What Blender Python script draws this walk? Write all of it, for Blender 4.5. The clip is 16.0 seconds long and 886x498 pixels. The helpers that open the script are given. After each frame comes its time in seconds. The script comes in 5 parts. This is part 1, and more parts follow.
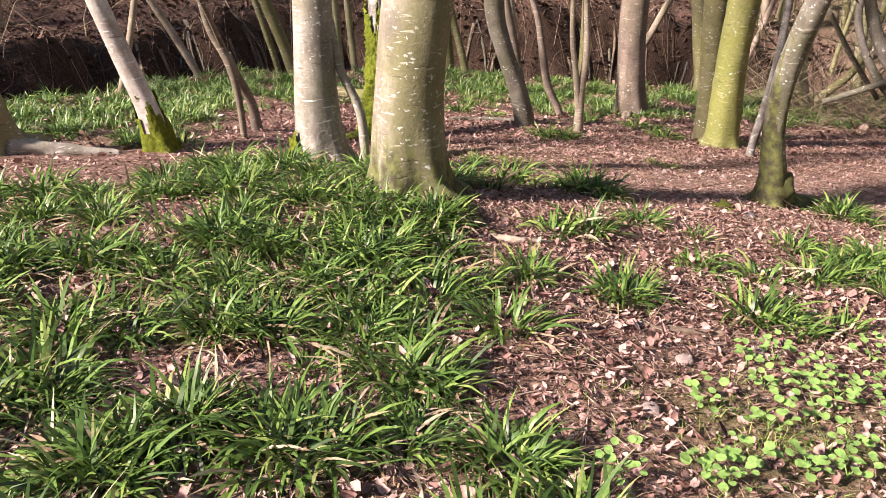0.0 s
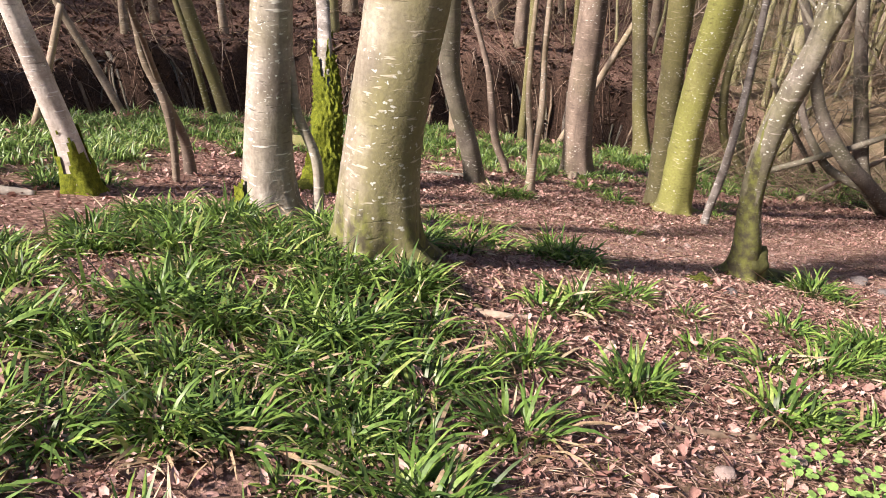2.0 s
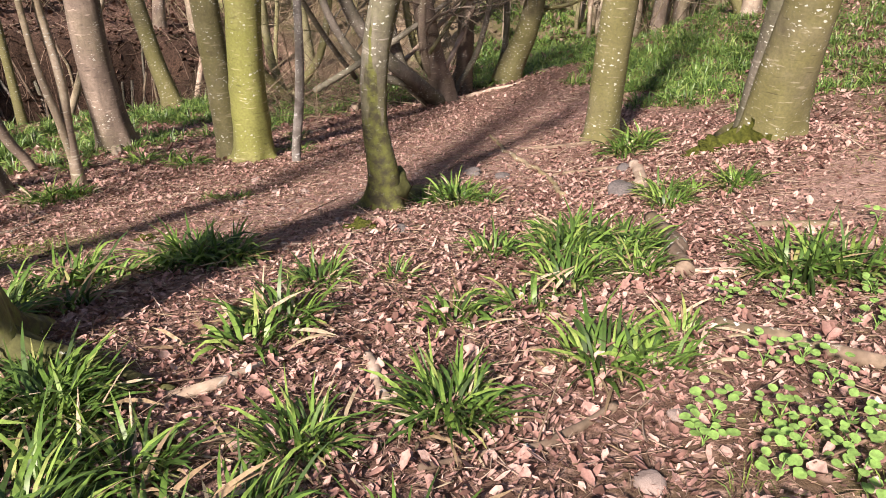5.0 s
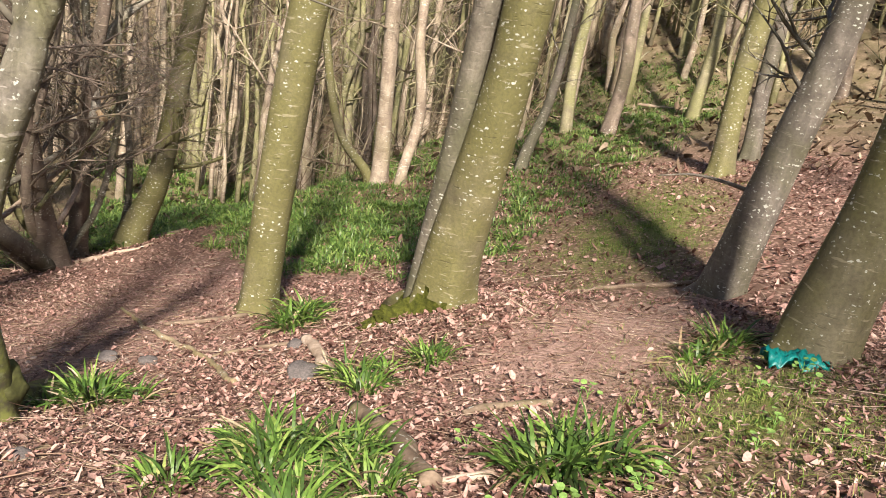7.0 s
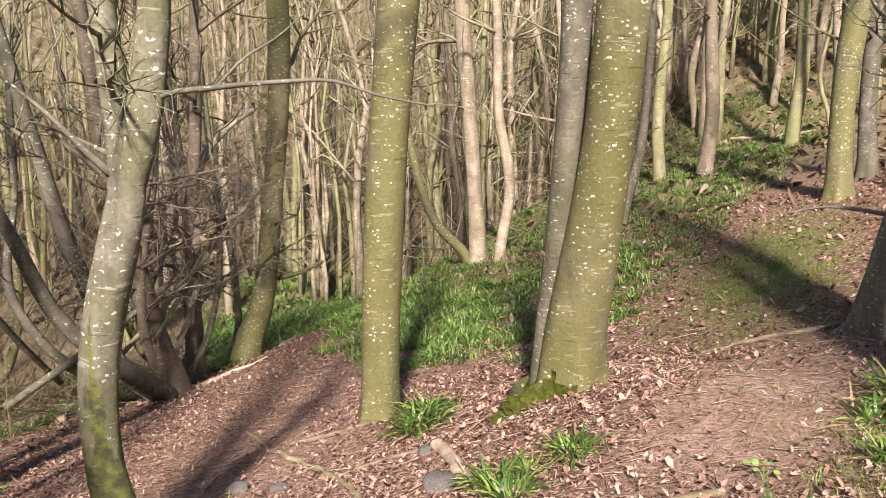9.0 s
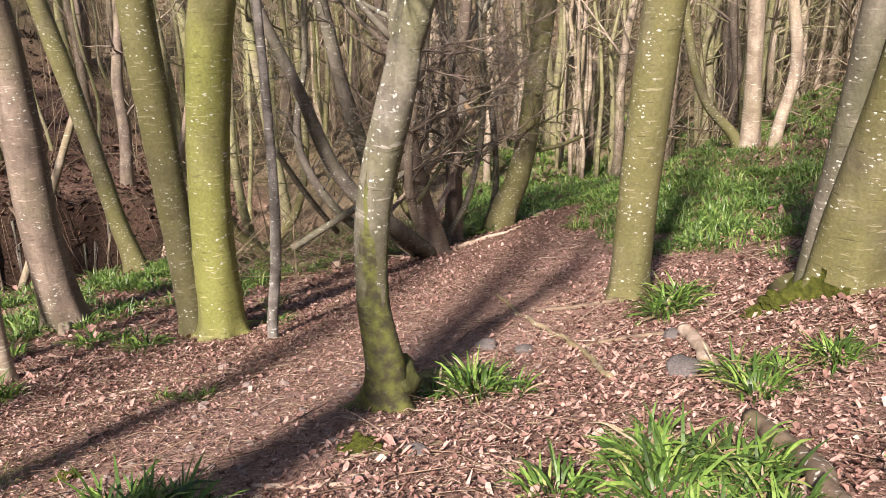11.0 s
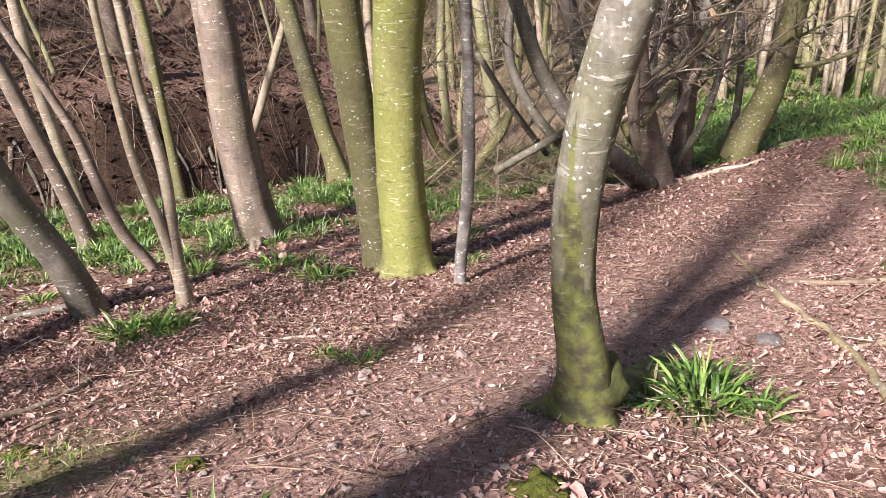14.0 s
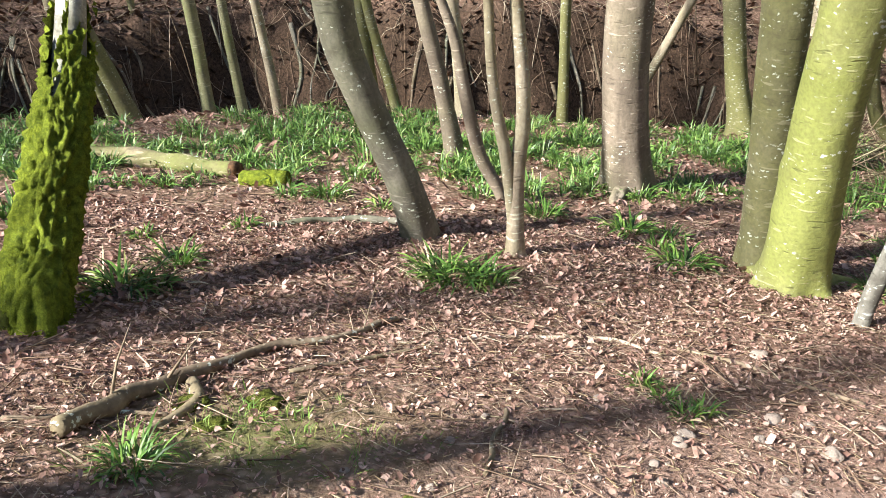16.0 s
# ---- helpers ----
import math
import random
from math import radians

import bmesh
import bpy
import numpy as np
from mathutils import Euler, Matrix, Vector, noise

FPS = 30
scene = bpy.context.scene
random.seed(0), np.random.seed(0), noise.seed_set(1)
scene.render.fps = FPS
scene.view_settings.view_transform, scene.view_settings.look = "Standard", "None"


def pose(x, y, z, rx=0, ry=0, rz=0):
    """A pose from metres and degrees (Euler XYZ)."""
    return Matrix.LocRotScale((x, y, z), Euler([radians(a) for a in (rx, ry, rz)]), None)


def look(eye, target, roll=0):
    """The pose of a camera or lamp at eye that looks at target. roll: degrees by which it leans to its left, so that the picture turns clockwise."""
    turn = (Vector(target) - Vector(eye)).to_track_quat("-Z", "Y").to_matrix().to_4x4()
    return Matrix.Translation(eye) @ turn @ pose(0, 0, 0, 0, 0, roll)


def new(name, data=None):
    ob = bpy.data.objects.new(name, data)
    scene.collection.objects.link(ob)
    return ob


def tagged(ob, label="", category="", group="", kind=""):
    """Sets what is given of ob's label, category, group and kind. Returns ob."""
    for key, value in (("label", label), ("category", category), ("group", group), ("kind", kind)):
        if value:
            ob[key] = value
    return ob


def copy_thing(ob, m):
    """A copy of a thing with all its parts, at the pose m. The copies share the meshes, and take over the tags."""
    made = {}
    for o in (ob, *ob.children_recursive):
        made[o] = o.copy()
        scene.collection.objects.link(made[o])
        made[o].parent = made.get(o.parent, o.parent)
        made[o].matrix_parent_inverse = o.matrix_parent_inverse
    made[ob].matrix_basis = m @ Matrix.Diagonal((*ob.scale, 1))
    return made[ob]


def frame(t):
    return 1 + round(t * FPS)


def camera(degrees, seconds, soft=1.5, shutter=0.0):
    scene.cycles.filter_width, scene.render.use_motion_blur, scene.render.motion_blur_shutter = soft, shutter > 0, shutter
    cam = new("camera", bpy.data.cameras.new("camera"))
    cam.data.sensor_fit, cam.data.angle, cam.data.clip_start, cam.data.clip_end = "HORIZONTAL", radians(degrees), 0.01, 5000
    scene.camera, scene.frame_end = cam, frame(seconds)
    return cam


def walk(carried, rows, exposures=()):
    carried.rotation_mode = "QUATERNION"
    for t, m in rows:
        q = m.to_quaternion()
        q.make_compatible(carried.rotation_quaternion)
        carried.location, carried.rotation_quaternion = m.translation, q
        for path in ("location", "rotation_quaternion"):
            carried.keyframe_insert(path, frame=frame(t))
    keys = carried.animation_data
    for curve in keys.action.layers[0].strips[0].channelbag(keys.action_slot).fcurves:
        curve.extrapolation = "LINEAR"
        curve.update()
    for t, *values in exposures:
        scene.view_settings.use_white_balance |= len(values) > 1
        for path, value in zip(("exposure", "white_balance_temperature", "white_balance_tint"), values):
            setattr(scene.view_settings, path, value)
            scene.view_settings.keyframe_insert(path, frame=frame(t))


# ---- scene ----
cam = camera(58.0, 16.0, soft=0.9)
PATH = [
    (0, (0.094, 0.285, 1.228), (0.028, 2.008, 0.215), -2.0),
    (0.5, (-0.093, 0.409, 1.118), (-0.338, 2.149, 0.163), -0.1),
    (1, (-0.213, 0.585, 1.107), (-0.632, 2.278, 0.129), -2.1),
    (1.5, (-0.275, 0.681, 1.108), (-0.39, 2.442, 0.167), -0.1),
    (2, (-0.25, 0.858, 1.043), (-0.105, 2.637, 0.141), 3.3),
    (2.5, (-0.247, 1.162, 0.947), (-0.104, 2.955, 0.073), 4.1),
    (3, (-0.309, 1.343, 0.907), (-0.068, 3.111, 0.003), 2.0),
    (3.5, (-0.326, 1.588, 0.833), (0.074, 3.301, -0.12), -0.1),
    (4, (-0.466, 1.768, 0.719), (0.187, 3.361, -0.3), -3.3),
    (4.5, (-0.49, 1.975, 0.682), (0.337, 3.469, -0.36), -4.1),
    (5, (-0.437, 2.232, 0.649), (0.701, 3.542, -0.345), 0.6),
    (5.2, (-0.402, 2.284, 0.641), (0.878, 3.473, -0.334), 2.2),
    (7.3, (0.177, 3.19, 0.361), (1.989, 3.83, -0.192), 8.7),
    (7.5, (0.281, 3.243, 0.396), (2.068, 3.881, -0.236), 7.8),
    (8, (0.319, 3.299, 0.402), (2.06, 4.165, -0.067), -0.2),
    (8.2, (0.247, 3.314, 0.407), (1.999, 4.227, 0.101), -1.5),
    (10.3, (0.234, 3.292, 0.402), (1.784, 4.346, -0.296), -1.8),
    (10.5, (0.217, 3.3, 0.403), (1.703, 4.449, -0.285), -1.7),
    (11, (0.217, 3.317, 0.39), (1.493, 4.697, -0.292), -1.3),
    (11.5, (0.249, 3.329, 0.402), (1.413, 4.812, -0.267), 2.0),
    (12, (0.365, 3.316, 0.39), (1.287, 4.954, -0.295), 5.2),
    (12.5, (0.435, 3.4, 0.362), (1.234, 5.061, -0.416), 3.8),
    (13, (0.482, 3.681, 0.304), (1.339, 5.302, -0.493), 0.5),
    (13.5, (0.67, 3.944, 0.275), (1.55, 5.561, -0.507), -2.3),
    (14, (0.915, 4.179, 0.23), (1.708, 5.793, -0.646), -3.6),
    (14.5, (1.077, 4.535, 0.114), (1.548, 6.041, -1.115), -5.8),
    (15, (1.22, 4.769, 0.025), (1.347, 6.403, -1.121), -2.6),
    (15.5, (1.328, 4.969, 0.014), (1.289, 6.68, -1.021), 0.5),
    (16, (1.321, 5.192, 0.016), (1.205, 6.922, -0.98), -3.0),
]
SUN, SKY = 5.0, 0.062
EXPOSURES = [(0.0, 1.47, 6450, 23), (3.0, 1.28, 6450, 21), (5.0, 1.19, 6500, 20), (7.5, 1.2, 6550, 12), (8.2, 1.28, 6500, 12), (10.5, 1.16, 6450, 18), (12.0, 1.36, 6200, 17), (13.0, 1.48, 6000, 17), (14.5, 1.56, 5950, 19), (15.2, 1.68, 5950, 3), (15.5, 1.72, 5930, -3), (16.0, 1.82, 5900, 0)]
walk(cam, [(t, look(eye, target, roll)) for t, eye, target, roll in PATH], EXPOSURES)

# ---- light ----
SUN_ELEVATION, SUN_TURN = radians(37), math.atan2(-0.883, -0.469)
world = bpy.data.worlds.new("world")
scene.world = world
world.use_nodes = True
sky = world.node_tree.nodes.new("ShaderNodeTexSky")
sky.sky_type, sky.sun_disc = "NISHITA", False
sky.sun_elevation, sky.sun_rotation = SUN_ELEVATION, SUN_TURN
world.node_tree.links.new(sky.outputs[0], world.node_tree.nodes["Background"].inputs[0])
world.node_tree.nodes["Background"].inputs[1].default_value = SKY
sun = new("sun", bpy.data.lights.new("sun", "SUN"))
sun.data.energy, sun.data.angle, sun.data.color = SUN, radians(4.0), (1.0, 0.90, 0.77)
sun.matrix_world = look((-0.883 * math.cos(SUN_ELEVATION) * 40, -0.469 * math.cos(SUN_ELEVATION) * 40, math.sin(SUN_ELEVATION) * 40), (0, 0, 0))


# ---- materials ----
def material(name, rough=0.8, spec=0.3):
    m = bpy.data.materials.new(name)
    m.use_nodes = True
    b = m.node_tree.nodes["Principled BSDF"]
    b.inputs["Roughness"].default_value = rough
    b.inputs["Specular IOR Level"].default_value = spec
    return m, m.node_tree, b


def node(nt, kind, **values):
    n = nt.nodes.new("ShaderNode" + kind)
    for k, v in values.items():
        n.inputs[k.replace("_", " ")].default_value = v
    return n


def coords(nt, scale=(1, 1, 1), world_space=False):
    if world_space:
        src = nt.nodes.new("ShaderNodeNewGeometry").outputs["Position"]
    else:
        src = nt.nodes.new("ShaderNodeTexCoord").outputs["Object"]
    m = node(nt, "Mapping", Scale=scale)
    nt.links.new(src, m.inputs["Vector"])
    return m.outputs[0]


def grain(nt, vec, scale, detail=5.0, rough=0.6):
    n = node(nt, "TexNoise", Scale=scale, Detail=detail, Roughness=rough)
    nt.links.new(vec, n.inputs["Vector"])
    return n.outputs["Fac"]


def ramp(nt, fac, *stops):
    r = nt.nodes.new("ShaderNodeValToRGB")
    e = r.color_ramp.elements
    while len(e) < len(stops):
        e.new(0.5)
    for i, (p, c) in enumerate(stops):
        e[i].position = p
        e[i].color = (c, c, c, 1) if isinstance(c, (int, float)) else (*c, 1)
    nt.links.new(fac, r.inputs[0])
    return r.outputs[0]


def mix(nt, fac, a, b, blend="MIX"):
    m = nt.nodes.new("ShaderNodeMix")
    m.data_type, m.blend_type = "RGBA", blend
    for sock, v in ((m.inputs[0], fac), (m.inputs[6], a), (m.inputs[7], b)):
        if isinstance(v, bpy.types.NodeSocket):
            nt.links.new(v, sock)
        elif isinstance(v, (int, float)):
            sock.default_value = v
        else:
            sock.default_value = (*v, 1)
    return m.outputs[2]


def times(nt, a, b, op="MULTIPLY"):
    m = nt.nodes.new("ShaderNodeMath")
    m.operation = op
    for sock, v in zip(m.inputs, (a, b)):
        if isinstance(v, (int, float)):
            sock.default_value = v
        else:
            nt.links.new(v, sock)
    return m.outputs[0]


def bump(nt, bsdf, height, strength, distance):
    b = node(nt, "Bump", Strength=strength, Distance=distance)
    nt.links.new(height, b.inputs["Height"])
    nt.links.new(b.outputs[0], bsdf.inputs["Normal"])


def bark(name, pale, dark, algae, algae_amount, lichen=0.5, lines=0.5, rough=0.75, foot=None, side=0.0):
    """Smooth beech-like bark: blotches, green algae, cross lines and pale lichen specks."""
    m, nt, b = material(name, rough, 0.25)
    v = coords(nt)
    info = nt.nodes.new("ShaderNodeObjectInfo").outputs["Random"]
    shift = nt.nodes.new("ShaderNodeVectorMath")
    shift.operation = "ADD"
    nt.links.new(v, shift.inputs[0])
    nt.links.new(times(nt, info, 37.0), shift.inputs[1])
    v = shift.outputs[0]
    flat = node(nt, "Mapping", Scale=(6.5, 6.5, 40))
    nt.links.new(v, flat.inputs["Vector"])
    tall = node(nt, "Mapping", Scale=(7, 7, 1.3))
    nt.links.new(v, tall.inputs["Vector"])
    blot = grain(nt, v, 4.5, 6)
    col = mix(nt, ramp(nt, blot, (0.35, 0), (0.65, 1)), dark, pale)
    streak = ramp(nt, grain(nt, tall.outputs[0], 1.0, 4), (0.4, 0), (0.62, 1))
    col = mix(nt, times(nt, streak, 0.6), col, [c * 0.62 for c in dark])
    patch = grain(nt, v, 1.4, 5)
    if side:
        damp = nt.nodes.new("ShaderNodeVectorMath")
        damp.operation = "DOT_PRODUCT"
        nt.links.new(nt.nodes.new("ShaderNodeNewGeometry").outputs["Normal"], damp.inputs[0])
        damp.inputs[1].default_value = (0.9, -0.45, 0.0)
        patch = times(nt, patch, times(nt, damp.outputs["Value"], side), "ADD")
    cover = times(nt, ramp(nt, patch, (0.5 - 0.35 * algae_amount, 0), (0.72 - 0.3 * algae_amount, 1)), min(1.0, 0.35 + 0.65 * algae_amount))
    col = mix(nt, cover, col, algae)
    fine = grain(nt, v, 42, 4)
    col = mix(nt, times(nt, ramp(nt, fine, (0.35, 1), (0.6, 0)), 0.35), col, [c * 0.45 for c in dark])
    cross = grain(nt, flat.outputs[0], 1.0, 3, 0.5)
    line = ramp(nt, cross, (0.635, 0), (0.68, 1))
    col = mix(nt, times(nt, line, lines), col, [min(0.7, c * 1.5 + 0.05) for c in pale])
    crease = ramp(nt, cross, (0.30, 1), (0.36, 0))
    col = mix(nt, times(nt, crease, 0.7 * lines), col, [c * 0.35 for c in dark])
    vor = nt.nodes.new("ShaderNodeTexVoronoi")
    vor.inputs["Scale"].default_value = 34
    wob = node(nt, "TexNoise", Scale=48.0, Detail=4.0)
    nt.links.new(v, wob.inputs["Vector"])
    warp = nt.nodes.new("ShaderNodeMix")
    warp.data_type = "VECTOR"
    warp.inputs[0].default_value = 0.05
    squat = node(nt, "Mapping", Scale=(0.8, 0.8, 1.5))
    nt.links.new(v, squat.inputs["Vector"])
    nt.links.new(squat.outputs[0], warp.inputs[4])
    nt.links.new(wob.outputs["Color"], warp.inputs[5])
    nt.links.new(warp.outputs[1], vor.inputs["Vector"])
    split = nt.nodes.new("ShaderNodeSeparateColor")
    nt.links.new(vor.outputs["Color"], split.inputs[0])
    size = times(nt, times(nt, split.outputs["Green"], 1.9, "POWER"), 0.34)
    spot = ramp(nt, times(nt, times(nt, vor.outputs["Distance"], size, "SUBTRACT"), 0.5, "ADD"), (0.52, 1), (0.60, 0))
    where = ramp(nt, grain(nt, v, 2.2, 3), (0.60 - 0.22 * lichen, 0), (0.66 - 0.22 * lichen, 1))
    some = ramp(nt, split.outputs["Red"], (0.55 - 0.3 * lichen, 0), (0.6 - 0.3 * lichen, 1))
    col = mix(nt, times(nt, times(nt, times(nt, spot, where), some), 0.85), col, (0.60, 0.62, 0.55))
    if foot:
        sep = nt.nodes.new("ShaderNodeSeparateXYZ")
        nt.links.new(coords(nt), sep.inputs[0])
        rise = times(nt, times(nt, sep.outputs[2], 0.85 * foot, "ADD"), times(nt, grain(nt, tall.outputs[0], 1.6, 5), 3.0 * foot), "SUBTRACT")
        grown_over = ramp(nt, times(nt, rise, 0.5, "ADD"), (0.36, 1), (0.66, 0))
        tuft_tone = mix(nt, ramp(nt, grain(nt, v, 14, 5), (0.4, 0), (0.62, 1)), (0.05, 0.046, 0.026), (0.135, 0.15, 0.035))
        col = mix(nt, times(nt, grown_over, 0.9), col, tuft_tone)
    nt.links.new(col, b.inputs["Base Color"])
    h = times(nt, times(nt, blot, 1.0, "ADD"), times(nt, fine, 0.5), "ADD")
    h = times(nt, h, times(nt, crease, -0.8 * lines), "ADD")
    h = times(nt, h, times(nt, line, 0.4 * lines), "ADD")
    bump(nt, b, h, 0.55, 0.012)
    return m


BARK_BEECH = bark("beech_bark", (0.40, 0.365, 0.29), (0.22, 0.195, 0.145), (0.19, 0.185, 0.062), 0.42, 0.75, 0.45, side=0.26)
BARK_SILVER = bark("silver_bark", (0.47, 0.44, 0.38), (0.25, 0.22, 0.18), (0.24, 0.235, 0.12), 0.15, 0.6, 0.7)
BARK_GREEN = bark("algae_green_bark", (0.30, 0.28, 0.14), (0.19, 0.175, 0.085), (0.265, 0.285, 0.075), 0.7, 0.45, 0.55)
BARK_OLIVE = bark("olive_bark", (0.24, 0.215, 0.14), (0.14, 0.125, 0.08), (0.17, 0.165, 0.055), 0.55, 0.75, 0.4)
BARK_BROWN = bark("brown_grey_bark", (0.30, 0.24, 0.19), (0.16, 0.125, 0.10), (0.18, 0.17, 0.09), 0.12, 0.45, 0.5)
BARK_DARK = bark("dark_mottled_bark", (0.27, 0.24, 0.20), (0.13, 0.112, 0.095), (0.12, 0.13, 0.06), 0.3, 0.7, 0.3)
BARK_MOSSY = bark("mossy_grey_bark", (0.33, 0.30, 0.265), (0.115, 0.10, 0.085), (0.17, 0.175, 0.07), 0.35, 0.95, 0.35, foot=1.35)
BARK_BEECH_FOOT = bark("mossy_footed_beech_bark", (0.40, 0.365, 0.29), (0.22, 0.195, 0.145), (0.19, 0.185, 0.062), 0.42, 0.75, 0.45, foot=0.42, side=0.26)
# mossy bark, darkened so the beech root looks shaded by its trunk
BARK_FOOT = bark("shade_darkened_mossy_foot_bark", (0.10, 0.098, 0.042), (0.042, 0.037, 0.024), (0.085, 0.095, 0.026), 0.5, 0.15, 0.1, 0.9)
BARK_LOG = bark("mossy_rotting_log", (0.40, 0.32, 0.23), (0.19, 0.14, 0.09), (0.16, 0.19, 0.045), 0.5, 0.3, 0.4, 0.85)
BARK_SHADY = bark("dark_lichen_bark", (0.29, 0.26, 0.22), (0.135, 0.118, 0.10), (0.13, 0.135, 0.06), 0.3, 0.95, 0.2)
BARK_POLE = bark("pale_pole_bark", (0.52, 0.44, 0.34), (0.27, 0.21, 0.16), (0.25, 0.23, 0.11), 0.2, 0.4, 0.5)
BARK_BIRCH = bark("white_birch_bark", (0.72, 0.68, 0.62), (0.40, 0.35, 0.30), (0.30, 0.28, 0.16), 0.0, 0.5, 0.9)
BARK_FAR = bark("woodland_bark", (0.40, 0.36, 0.25), (0.20, 0.17, 0.12), (0.27, 0.28, 0.11), 0.5, 0.3, 0.4)
BARK_STICK = bark("fallen_branch_bark", (0.33, 0.25, 0.18), (0.14, 0.10, 0.072), (0.22, 0.20, 0.09), 0.08, 0.6, 0.4)
BARK_LICHEN = bark("yellow_lichen_bark", (0.42, 0.35, 0.23), (0.20, 0.15, 0.10), (0.36, 0.31, 0.12), 0.35, 0.7, 0.4)
BARK_MOTTLED = bark("mottled_birch_bark", (0.50, 0.47, 0.43), (0.13, 0.115, 0.10), (0.28, 0.28, 0.16), 0.1, 0.95, 0.5)
BARK_BARE = bark("bare_dead_wood", (0.62, 0.50, 0.40), (0.38, 0.28, 0.21), (0.35, 0.3, 0.18), 0.0, 0.1, 0.4)


def moss_material(name, low, high):
    m, nt, b = material(name, 0.95, 0.1)
    v = coords(nt, world_space=True)
    n1, n2 = grain(nt, v, 26, 6), grain(nt, v, 160, 3)
    col = mix(nt, ramp(nt, n1, (0.33, 0), (0.68, 1)), low, high)
    col = mix(nt, times(nt, ramp(nt, n2, (0.4, 1), (0.6, 0)), 0.5), col, (0.06, 0.075, 0.012))
    nt.links.new(col, b.inputs["Base Color"])
    bump(nt, b, times(nt, n1, n2, "ADD"), 0.9, 0.02)
    return m


MOSS = moss_material("lime_green_moss", (0.085, 0.11, 0.014), (0.30, 0.345, 0.035))
MOSS_DARK = moss_material("olive_moss", (0.04, 0.045, 0.012), (0.15, 0.16, 0.03))


def island_material(name, stops, rough, spec, through_light=0.0):
    m, nt, b = material(name, rough, spec)
    g = nt.nodes.new("ShaderNodeNewGeometry")
    col = ramp(nt, g.outputs["Random Per Island"], *stops)
    v = coords(nt, world_space=True)
    col = mix(nt, times(nt, ramp(nt, grain(nt, v, 55, 3), (0.35, 1), (0.65, 0)), 0.45), col, (0.03, 0.022, 0.012))
    nt.links.new(col, b.inputs["Base Color"])
    if through_light:
        t = nt.nodes.new("ShaderNodeBsdfTranslucent")
        nt.links.new(col, t.inputs[0])
        s = nt.nodes.new("ShaderNodeMixShader")
        s.inputs[0].default_value = through_light
        nt.links.new(b.outputs[0], s.inputs[1])
        nt.links.new(t.outputs[0], s.inputs[2])
        nt.links.new(s.outputs[0], nt.nodes["Material Output"].inputs[0])
    return m


RUSH = island_material("woodrush_blades", ((0.0, (0.032, 0.07, 0.016)), (0.35, (0.075, 0.16, 0.03)), (0.7, (0.155, 0.285, 0.05)), (0.93, (0.27, 0.41, 0.085)), (1.0, (0.44, 0.43, 0.17))), 0.43, 0.42, through_light=0.24)
RUSH_FAR = island_material("spring_leaf_carpet", ((0.0, (0.05, 0.11, 0.025)), (0.4, (0.115, 0.225, 0.045)), (0.8, (0.21, 0.35, 0.07)), (1.0, (0.36, 0.44, 0.14))), 0.42, 0.5, through_light=0.28)
STRAW = island_material("dead_straw_blades", ((0.0, (0.24, 0.16, 0.09)), (0.5, (0.44, 0.33, 0.20)), (1.0, (0.62, 0.52, 0.36))), 0.6, 0.3, through_light=0.15)
GRASS = island_material("fine_grass", ((0.0, (0.10, 0.20, 0.03)), (0.6, (0.20, 0.31, 0.05)), (1.0, (0.36, 0.36, 0.12))), 0.6, 0.3, through_light=0.2)
HERB = island_material("bright_herb_leaf", ((0.0, (0.14, 0.30, 0.07)), (0.6, (0.22, 0.43, 0.10)), (1.0, (0.32, 0.52, 0.14))), 0.5, 0.35, through_light=0.25)
LITTER = island_material("dead_leaves", ((0.0, (0.10, 0.05, 0.038)), (0.2, (0.26, 0.14, 0.115)), (0.5, (0.43, 0.25, 0.21)), (0.78, (0.56, 0.36, 0.31)), (1.0, (0.61, 0.435, 0.37))), 0.62, 0.3, through_light=0.1)
# crumbs of the bank, toned down like its soil to imitate shade
BANK_CRUMB = island_material("shade_darkened_bank_crumbs", ((0.0, (0.035, 0.024, 0.018)), (0.5, (0.075, 0.046, 0.033)), (0.9, (0.15, 0.09, 0.064)), (1.0, (0.34, 0.23, 0.17))), 0.8, 0.2)
# darker version of the dead leaves, with the far side's shade painted in
LITTER_SHADED = island_material("shaded_red_brown_leaves", ((0.0, (0.045, 0.024, 0.018)), (0.5, (0.115, 0.063, 0.046)), (0.9, (0.20, 0.115, 0.083)), (1.0, (0.34, 0.22, 0.165))), 0.7, 0.25, through_light=0.05)
LITTER_DRY = island_material("dry_straw_leaves", ((0.0, (0.10, 0.068, 0.045)), (0.4, (0.20, 0.142, 0.095)), (0.8, (0.32, 0.245, 0.17)), (1.0, (0.48, 0.40, 0.30))), 0.7, 0.3, through_light=0.1)
TWIG = island_material("dead_twigs", ((0.0, (0.13, 0.085, 0.06)), (0.5, (0.30, 0.20, 0.145)), (1.0, (0.56, 0.45, 0.35))), 0.8, 0.2)
BRUSH = island_material("bare_brush", ((0.0, (0.14, 0.10, 0.07)), (0.6, (0.28, 0.21, 0.14)), (1.0, (0.42, 0.36, 0.24))), 0.8, 0.2)


